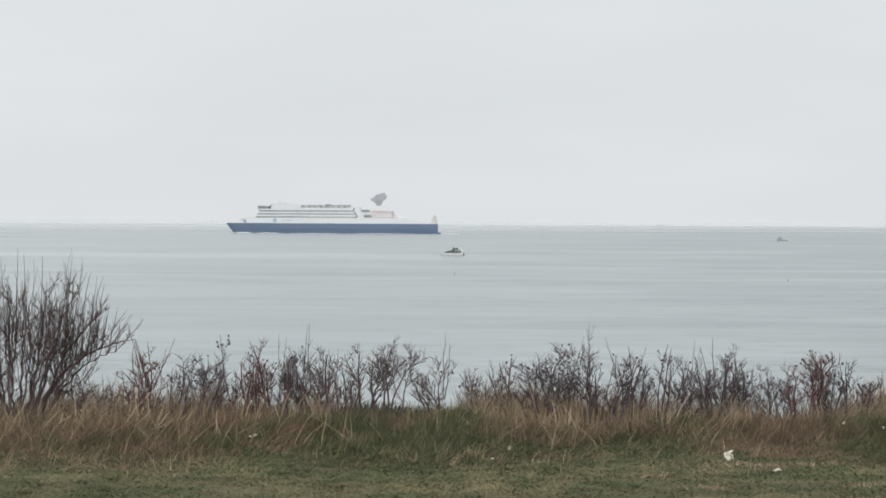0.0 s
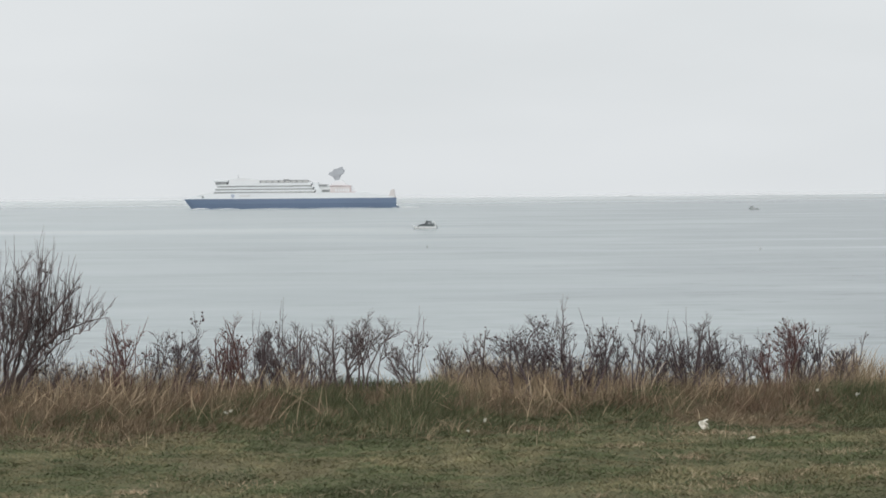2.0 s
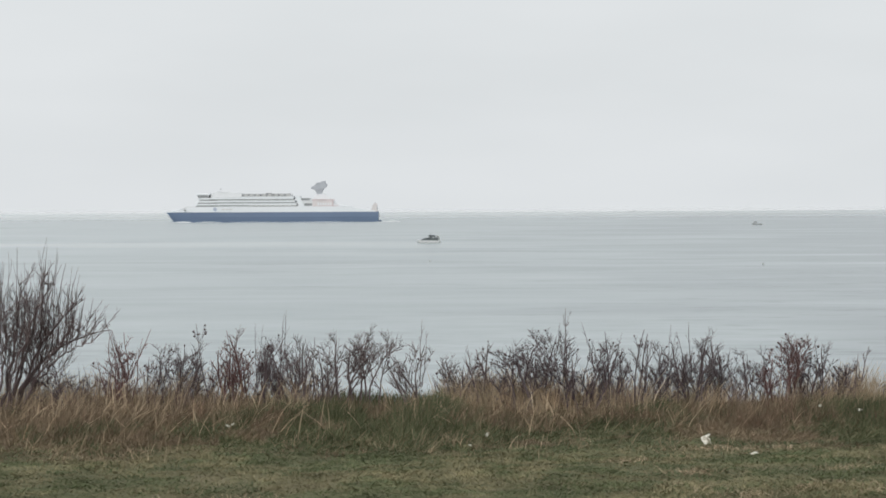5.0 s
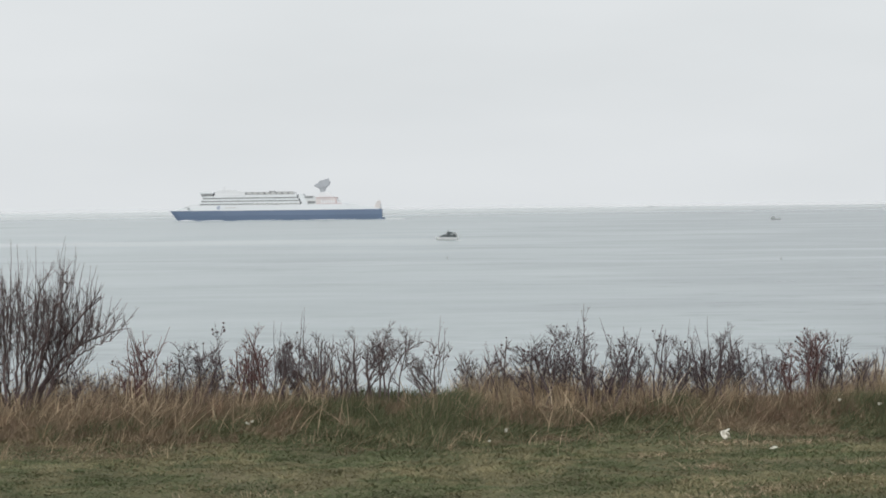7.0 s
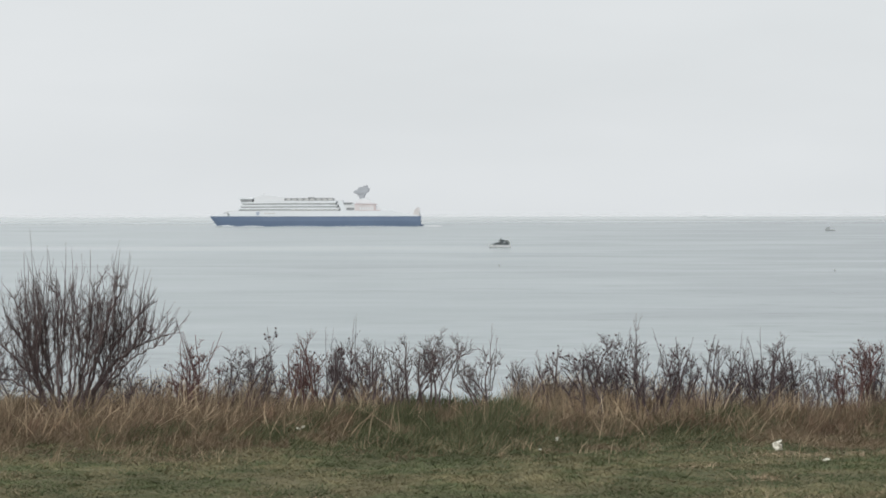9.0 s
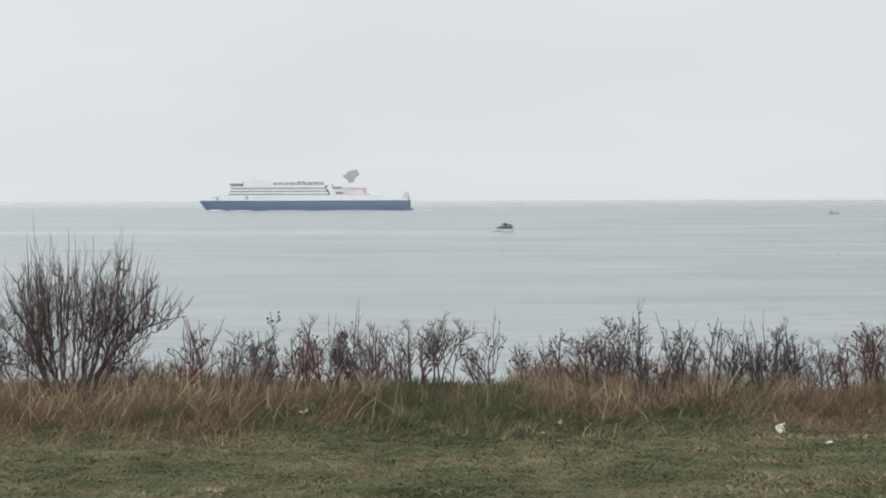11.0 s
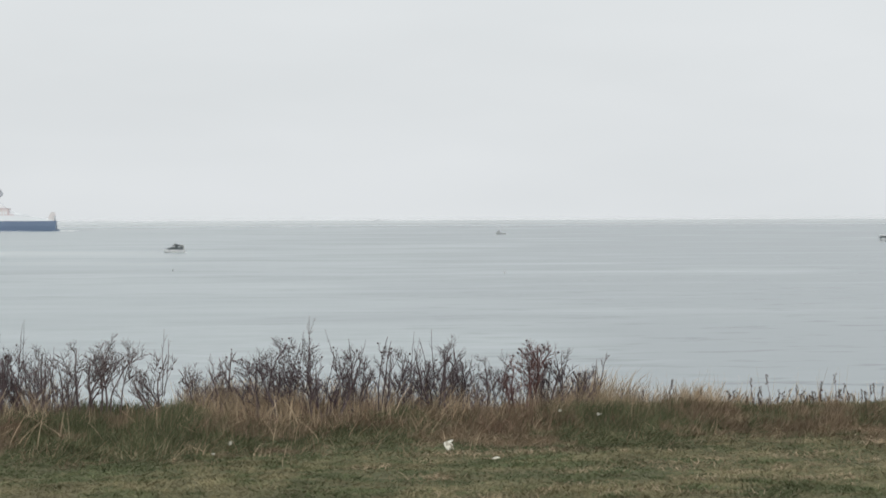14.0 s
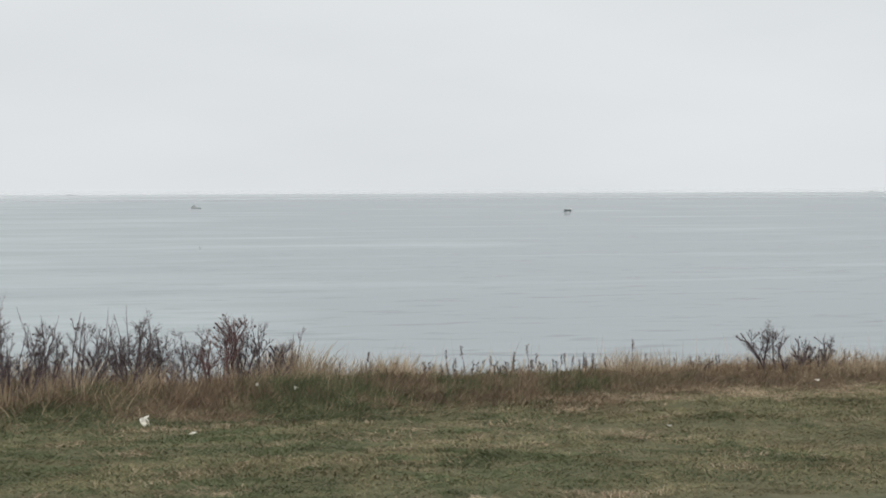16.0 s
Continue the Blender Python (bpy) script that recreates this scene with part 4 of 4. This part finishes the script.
def build_shrubs():
    barks = {"b": MAT_BARK, "r": MAT_BARK_RED, "g": MAT_BARK_GREY}
    labels = {
        "fan": "leafless wild rose shrub, brown stems fanning upwards",
        "crown": "leafless shrub with bare trunks under a spreading twiggy crown",
        "tangle": "low leafless tangle of thin brown rose stems",
        "wand": "single upright leafless rose stem with shrivelled hips",
        "burst": "small reddish shrub with twigs bursting from its middle",
    }
    for i, (x, y, h, w, stems, hips, lean, bark, habit) in enumerate(SHRUBS_WEST + SHRUBS_MIDDLE + SHRUBS_EAST):
        shrub(x, y, h, w, 100 + i, stems + (habit != "wand"), hips, barks[bark], lean, habit, labels[habit])


# ---- grasses ----
def blades(name, x, y, h, lean_x, lean_y, width, material, label, segs=3, seed=1, bow=1.6):
    """Many curved, tapering blades in one mesh."""
    rs = np.random.RandomState(seed)
    n = len(x)
    z = ground_z(x, y) - 0.01
    turn = rs.uniform(0, math.pi, n)
    sx, sy = np.cos(turn) * width * 0.5, np.sin(turn) * width * 0.5 * 0.4
    rows = []
    for k in range(segs):
        s = k / segs
        wk = 1 - 0.55 * s
        cx, cy, cz = x + lean_x * s ** bow, y + lean_y * s ** bow, z + h * (s - 0.12 * s * s)
        rows += [np.stack([cx - sx * wk, cy - sy * wk, cz], -1), np.stack([cx + sx * wk, cy + sy * wk, cz], -1)]
    rows.append(np.stack([x + lean_x, y + lean_y, z + h * 0.88], -1))
    per = 2 * segs + 1
    verts = np.stack(rows, 1).reshape(-1, 3)
    base = np.arange(n)[:, None] * per
    tris = []
    for k in range(segs - 1):
        a = 2 * k
        tris += [base + np.array([[a, a + 1, a + 3]]), base + np.array([[a, a + 3, a + 2]])]
    tris.append(base + np.array([[2 * segs - 2, 2 * segs - 1, 2 * segs]]))
    tris = np.concatenate(tris, 0).astype(np.int32)
    me = bpy.data.meshes.new(name)
    me.vertices.add(len(verts))
    me.vertices.foreach_set("co", verts.astype(np.float32).ravel())
    me.loops.add(tris.size)
    me.loops.foreach_set("vertex_index", tris.ravel())
    me.polygons.add(len(tris))
    me.polygons.foreach_set("loop_start", np.arange(0, tris.size, 3, dtype=np.int32))
    me.update(calc_edges=True)
    me.materials.append(material)
    tagged(new(name, me), label, "grass", kind="stuff")


def ragged(x):
    """How far the unmown belt reaches forward or draws back along the bluff."""
    return 1.1 * (patch(x, x * 0, 0.8) - 0.5) + 0.8 * (patch(x, x * 0 + 9, 2.6) - 0.5)


def tussocks(name, rs, centres, each, size, bend, material, label, width, seed, loose=0.07, lift=(0.12, 0.32), fan=0.065):
    """Fans of dead blades round their centres, each fan bent its own way."""
    tx, ty = centres
    m = len(tx)
    x = tx[:, None] + rs.normal(0, loose, (m, each))
    y = ty[:, None] + rs.normal(0, loose * 0.8, (m, each))
    h = size[:, None] * (lift[0] + lift[1] * rs.rand(m, each) ** 1.3)
    lx = size[:, None] * (bend[:, None] + rs.normal(0, fan, (m, each)))
    ly = size[:, None] * rs.normal(-0.06, 0.09, (m, each))
    keep = rs.rand(m, each) < rs.uniform(0.35, 1.0, (m, 1))
    blades(name, x[keep], y[keep], h[keep], lx[keep], ly[keep], width * rs.uniform(0.6, 1.3, keep.sum()), material, label, 4, seed, 1.7)


def build_grass():
    rs = np.random.RandomState(3)
    # mown lawn
    n = 330000
    y = 9.6 + 7.2 * rs.rand(n) ** 0.9
    x = y * rs.uniform(-0.34, 0.66, n)
    keep = y < edge_front(x) + 0.9
    x, y = x[keep], y[keep]
    k = len(x)
    h = 0.020 + 0.022 * patch(x, y, 4.0) ** 2 * rs.rand(k) + 0.022 * patch(x, y, 1.1) ** 2 * rs.rand(k)
    blades("lawn_grass", x, y, h, rs.normal(0, 0.045, k), rs.normal(0, 0.035, k), 0.013, MAT_LAWN, "short olive-green winter lawn with straw-coloured patches", 2, 11)
    # coarser dark green clumps in it
    n = 520
    ty = 9.8 + 5.6 * rs.rand(n)
    tx = ty * rs.uniform(-0.34, 0.66, n)
    keep = (ty < edge_front(tx) + 0.2) & (patch(tx, ty, 0.9) + 0.3 * rs.rand(n) > np.interp(tx, [-5, 5, 10], [0.5, 0.55, 0.7]))
    tx, ty = tx[keep], ty[keep]
    spread = rs.uniform(0.04, 0.16, (len(tx), 1))
    x = (tx[:, None] + rs.normal(0, 1, (len(tx), 60)) * spread).ravel()
    y = (ty[:, None] + rs.normal(0, 0.8, (len(tx), 60)) * spread).ravel()
    k = len(x)
    blades("lawn_clumps", x, y, 0.022 + 0.022 * rs.rand(k), rs.normal(0.01, 0.045, k), rs.normal(0, 0.03, k), 0.010, MAT_CLUMP, "coarser dark green clumps in the lawn", 2, 19)
    # mats of dry thatch in the lawn
    n = 420
    ty = 9.8 + 6.2 * rs.rand(n)
    tx = ty * rs.uniform(-0.34, 0.66, n)
    keep = (ty < edge_front(tx) - 0.1) & (patch(tx, ty, 0.8) + 0.3 * rs.rand(n) > np.interp(tx, [-5, 2, 6, 10], [0.74, 0.72, 0.45, 0.4]))
    tx, ty = np.concatenate([tx[keep], rs.uniform(5.2, 10.2, 300)]), np.concatenate([ty[keep], rs.normal(14.6, 0.35, 300)])
    x = (tx[:, None] + rs.normal(0, 0.10, (len(tx), 80)) * rs.uniform(0.4, 1.8, (len(tx), 1))).ravel()
    y = (ty[:, None] + rs.normal(0, 0.06, (len(tx), 80)) * rs.uniform(0.5, 1.5, (len(tx), 1))).ravel()
    k = len(x)
    blades("lawn_thatch", x, y, 0.015 + 0.04 * rs.rand(k), rs.normal(0, 0.06, k), rs.normal(0, 0.04, k), 0.007, MAT_THATCH, "flattened mats of pale dry grass in the lawn", 2, 16)
    # green undergrowth of the unmown strip, in soft humps
    n = 190000
    x = rs.uniform(-6.2, 10.8, n)
    f, b = edge_front(x) - 0.75 + ragged(x), edge_back(x)
    y = f + (b - f) * rs.rand(n)
    s = (y - f) / (b - f)
    size = np.interp(x, [-6, -1, -0.7, 0.1, 0.5, 3, 4.5, 7, 10], [0.9, 0.9, 1.5, 1.5, 0.9, 1.0, 1.05, 0.62, 0.5])
    h = size * (0.025 + 0.22 * np.interp(s, [0, 0.15, 0.6, 0.85, 1.0], [0, 0.1, 1.0, 0.6, 0.36])) * (0.30 + 0.75 * patch(x, y, 1.6) + 0.45 * patch(x, y, 5.0)) * rs.uniform(0.5, 1.1, n)
    blades("green_grass", x, y, h, rs.normal(0.03, 0.07, n), rs.normal(-0.02, 0.05, n), 0.0062, MAT_GREEN, "matted green and hay-coloured grass along the bluff", 3, 12)
    # matted brown dead growth behind it
    n = 80000
    x = rs.uniform(-6.2, 10.5, n)
    f, b = edge_front(x) + 0.55 + ragged(x), edge_back(x)
    y = f + (b - f) * rs.rand(n) ** 0.8
    amount = patch(x, y, 1.1) * 0.7 + patch(x, y, 3.7) * 0.4 + np.interp(x, [-6, -4.2, -2.8, -1.2, -0.85, -0.6, 0.0, 0.3, 1.0, 1.7, 2.3, 3.2, 3.8, 6.0, 7.0, 10], [0.2, 0.25, 0.4, 0.25, 0.1, -0.3, -0.25, 0.25, 0.3, 0.2, 0.4, 0.35, 0.12, 0.16, 0.34, 0.38])
    keep = amount > 0.52 + 0.25 * rs.rand(n)
    x, y = x[keep], y[keep]
    k = len(x)
    h = (0.05 + 0.22 * rs.rand(k) ** 1.2) * np.interp(edge_back(x) - y, [0, 0.9], [0.48, 1.0]) * (0.55 + 0.7 * patch(x, y, 2.2)) * np.interp(x, [-6, 3.2, 4.5, 10], [1, 1, 0.75, 0.62])
    blades("dead_bramble", x, y, h, rs.normal(0.02, 0.10, k), rs.normal(-0.02, 0.07, k), 0.0052, MAT_BRAMBLE, "low tangle of dead brown bramble and grass", 3, 14)
    # fans of long straw, most of them bent one way by the wind
    for name, n, each, low, high, width, seed, mat in (("grass_tussocks", 2600, 16, 0.40, 1.0, 0.0046, 23, MAT_STRAW), ("grass_tussocks", 1000, 9, 0.70, 1.25, 0.0082, 24, MAT_TUSSOCK)):
        tx = rs.uniform(-6.0, 10.2, n)
        f, b = edge_front(tx) + 0.75 + 0.8 * ragged(tx), edge_back(tx)
        ty = f + (b - f - 0.1) * rs.rand(n) ** 0.55
        rich = 0.6 * patch(tx, ty, 1.3) + 0.7 * patch(tx, ty, 3.4) + np.interp(tx, [-6, -3.4, -2.4, -1.0, -0.75, 0.0, 0.25, 0.9, 1.2, 1.6, 2.2, 2.5, 3.3, 3.6, 3.9, 4.3, 6.5, 7, 10], [0.2, 0.3, 0.2, 0.2, -0.3, -0.3, 0.2, 0.1, -0.1, 0.15, 0.25, -0.1, -0.1, 0.2, 0.05, 0.0, 0.08, 0.2, 0.2])
        keep = rich + 0.15 * rs.rand(n) > 0.72
        tx, ty = tx[keep], ty[keep]
        m = len(tx)
        depth = np.clip((ty - edge_front(tx)) / 1.5, 0.45, 1.0)
        size = rs.uniform(low, high, m) * depth * np.interp(tx, [-5, 2.5, 3.9, 5, 10], [1.0, 1.0, 0.95, 0.66, 0.55])
        bend = 0.09 + 0.42 * (patch(tx, ty, 1.6) - 0.45) + rs.normal(0, 0.07, m)
        tussocks(name, rs, (tx, ty), each, size, bend, mat, "bleached tussocks of dead grass bent by wind", width, seed)
    # golden humps of hay on the eastern brink
    humps = np.array([(4.45, 0.3), (5.1, 0.2), (5.9, 0.25), (6.5, 0.4), (7.05, 0.6), (7.45, 0.65), (7.8, 0.8), (8.15, 0.7), (8.5, 0.8), (8.9, 0.6), (9.4, 0.7)])
    pick = rs.randint(0, len(humps), 420)
    tx = humps[pick, 0] + rs.normal(0, 0.13, 420)
    ty = edge_back(tx) - 0.35 + rs.normal(0, 0.16, 420)
    tussocks("hay_humps", rs, (tx, ty), 16, humps[pick, 1] * rs.uniform(0.6, 1.1, 420), rs.normal(0.05, 0.2, 420), MAT_HAY, "golden humps of dead hay on the brink", 0.005, 43, 0.06, (0.10, 0.26), 0.14)
    # short hay-coloured tufts in the green along the foot of the belt
    n = 520
    tx = rs.uniform(-5.5, 10.0, n)
    ty = edge_front(tx) + rs.normal(0.15, 0.45, n)
    keep = patch(tx, ty, 1.2) + 0.25 * rs.rand(n) > 0.55
    tx, ty = tx[keep], ty[keep]
    tussocks("hay_tufts", rs, (tx, ty), 14, rs.uniform(0.22, 0.52, len(tx)), rs.normal(0.1, 0.15, len(tx)), MAT_STRAW, "short hay-coloured tufts among green grass", 0.005, 41, 0.05, (0.10, 0.34), 0.12)
    # a few broad pale blades fallen across the green
    n = 420
    x = np.concatenate([rs.uniform(-4.8, 3.8, n - 120), rs.normal(2.0, 0.35, 60), rs.normal(-2.3, 0.5, 60)])
    y = edge_front(x) + 0.5 + 1.3 * rs.rand(n)
    blades("fallen_blades", x, y, rs.uniform(0.16, 0.36, n), rs.normal(0.08, 0.20, n), rs.normal(-0.08, 0.08, n), 0.0085, MAT_WISP, "broad pale blades of dead grass leaning out", 4, 31, 1.3)
    # thin young rose shoots between the shrubs
    n = 1500
    x = rs.uniform(-3.3, 3.6, n)
    y = edge_back(x) - 1.0 + 0.7 * rs.rand(n)
    keep = patch(x, y * 0 + 6.1, 2.8) + 0.3 * rs.rand(n) > np.interp(x, [-3.3, -0.8, -0.7, 0.0, 0.1, 0.6, 0.8, 3.6], [0.45, 0.5, 1.05, 1.05, 0.75, 0.75, 0.5, 0.5])
    x, y = x[keep], y[keep]
    k = len(x)
    blades("rose_shoots", x, y, 0.20 + 0.30 * rs.rand(k) ** 1.5, rs.normal(0, 0.09, k), rs.normal(0, 0.06, k), 0.0058, MAT_SHOOT, "thin brown rose shoots between the shrubs", 4, 37, 1.4)
    # single tall stems above the low eastern turf
    n = 130
    x = rs.uniform(3.7, 9.6, n)
    y = edge_back(x) - 0.1 - 0.7 * rs.rand(n)
    blades("grass_stems", x, y, rs.uniform(0.24, 0.50, n), rs.normal(0.02, 0.05, n), rs.normal(0, 0.05, n), 0.0036, MAT_WISP, "thin single stems of dry grass", 4, 18)
    # pale wisps of seeding grass on the brink
    n = 29000
    x = np.concatenate([rs.uniform(-6.0, 10.0, n - 7100), rs.uniform(-0.15, 1.1, 2800), rs.uniform(-4.5, -0.9, 1500), rs.normal(3.62, 0.10, 900), rs.normal(4.45, 0.07, 500), rs.normal(6.5, 0.10, 500), rs.normal(8.2, 0.5, 900)])
    y = edge_back(x) - 0.95 + 0.92 * rs.rand(n)
    keep = patch(x, y * 0 + 3.3, 1.2) + 0.25 * rs.rand(n) > np.interp(x, [-6, -1, -0.8, -0.15, 0.25, 1, 1.3, 3.2, 3.5, 3.9, 4.2, 4.4, 4.6, 6.3, 6.6, 7.3, 10], [0.36, 0.44, 0.85, 0.8, 0.35, 0.38, 0.46, 0.42, 0.2, 0.72, 0.95, 0.35, 0.95, 0.8, 0.35, 0.6, 0.45])
    x, y = x[keep], y[keep]
    k = len(x)
    h = (0.14 + 0.26 * rs.rand(k) ** 2) * np.interp(x, [-5, -0.2, 0, 1.1, 1.7, 3.2, 3.6, 4.0, 10], [1.1, 1.1, 1.1, 1.1, 1.0, 1, 1.25, 0.9, 0.8])
    blades("grass_wisps", x, y, h, rs.normal(0.04, 0.09, k), rs.normal(0, 0.05, k), 0.0044, MAT_WISP, "thin pale wisps of dry seeding grass", 4, 15)


# ---- small things ----
def weed_stalk(height, seed):
    rnd = random.Random(seed)
    thing = tagged(new("weed_stalk"), "dry brown dock stalk with a dark seed head", "weed", "dry weed stalks")
    b = Branches()
    b.grow(Vector((0, 0, 0)), Vector((rnd.uniform(-0.15, 0.15), 0, 1)), height, 0.0045, 0, rnd, 0.1, 0.12)
    ob = new("stalk", mesh_from("stalk", b.v, b.f, MAT_BARK_RED, True))
    ob.parent = thing
    tip = max(b.tips, key=lambda p: p.z)
    verts, faces = [], []
    for k in range(9):
        p = tip + Vector((rnd.gauss(0, 0.006), rnd.gauss(0, 0.006), -0.009 * k + 0.02))
        v, f = blob(p, rnd.uniform(0.005, 0.009), rnd)
        faces += [tuple(i + len(verts) for i in q) for q in f]
        verts += v
    ob = new("seed_head", mesh_from("seed_head", verts, faces, MAT_SEED, True))
    ob.parent = thing
    return thing


def paper_scrap(x, y, size, seed, z=0.0, tall=0.7, faded=False):
    """A torn scrap: a few crumpled, tilted flaps grown together."""
    rnd = random.Random(seed)
    bm = bmesh.new()
    for k in range(5):
        made = bmesh.ops.create_icosphere(bm, subdivisions=2, radius=1)["verts"]
        turn = pose(0, 0, 0, rnd.uniform(-50, 50), rnd.uniform(-60, 60), 72 * k + rnd.uniform(-25, 25))
        shift = Vector((rnd.uniform(-0.28, 0.28), rnd.uniform(-0.2, 0.2), rnd.uniform(0.0, 0.35) * tall)) * size
        for v in made:
            j = 0.7 + 0.55 * rnd.random()
            p = turn @ Vector((v.co.x * 0.34 * j, v.co.y * 0.20 * j, v.co.z * 0.07))
            v.co = Vector((p.x, p.y, p.z * min(1.0, tall + 0.2))) * size + shift
    low = min(v.co.z for v in bm.verts)
    me = bpy.data.meshes.new("paper_scrap")
    bm.to_mesh(me)
    bm.free()
    me.materials.append(MAT_FADED if faded else MAT_PAPER)
    ob = new("paper_scrap", me)
    ob.location = (x, y, float(ground_z(x, y)) - low + 0.01 + z)
    tagged(ob, "faded grey-beige scrap half sunk in grass" if faded else "crumpled white scrap of paper lying in the grass", "litter", "scraps in the grass")


build_ground()
build_sea()
build_haze_sheet()
ferry = build_ferry()
ferry.scale = (0.9405, 0.9405, 0.985)
motor_boat = build_motor_boat()
motor_boat.scale = (1.14, 1.14, 1.20)
fishing_boat = build_fishing_boat()
cabin_boat = build_cabin_boat()
cabin_boat.scale = (1.25, 1.25, 1.2)
far_boat = build_far_ship(17.0)
build_buoy(1.0, 442.5)
build_buoy(69.4, 404.1)
copy_thing(far_boat, pose(1980.0, 3560.0, SEA_Z, 0, 0, 20))
far_boat.matrix_basis = pose(446.0, 4200.0, SEA_Z, 0, 0, 8)
big_shrub(-3.53, 16.1)
build_shrubs()
build_grass()
for i, (wx, wy, wh) in enumerate(WEED_ROWS):
    weed_stalk(wh * 0.9, 300 + i).location = (wx, wy, float(ground_z(wx, wy)))
weed_rnd = random.Random(44)
for i in range(90):
    wx = weed_rnd.uniform(3.9, 9.4) if i < 45 else weed_rnd.choice((4.95, 5.4, 5.75, 6.1, 7.3)) + weed_rnd.gauss(0, 0.14)
    wy = float(edge_back(wx)) - weed_rnd.uniform(0.1, 0.7)
    weed_stalk(weed_rnd.uniform(0.07, 0.15) + 0.07 * weed_rnd.random() ** 3, 400 + i).location = (wx, wy, float(ground_z(wx, wy)))
for i, (sx, sy, ss, sz, st) in enumerate(SCRAP_ROWS):
    paper_scrap(sx, sy, ss, 50 + i, sz, st, i in (2, 3, 4, 5, 6))


def motions():
    walk(ferry, [(t, pose(1740 * math.tan(radians(-2.038 - 0.1994 * t)) - 42.4, 1740, SEA_Z)) for t in range(17)])
    walk(motor_boat, [(t, pose(672 * math.tan(radians(-0.02 + 0.008 * t)) + 0.8, 672, SEA_Z, 0, 0, min(34, 3 * t))) for t in range(17)])
    walk(fishing_boat, [(t, pose(1240 * math.tan(radians(9.558 + 0.0049 * t)), 1240, SEA_Z, 0, 0, 15)) for t in range(0, 17, 4)])
    walk(cabin_boat, [(t, pose(860 * math.tan(radians(21.54 - 0.07 * t)), 860, SEA_Z, 0, 0, 75)) for t in range(0, 17, 2)])


motions()
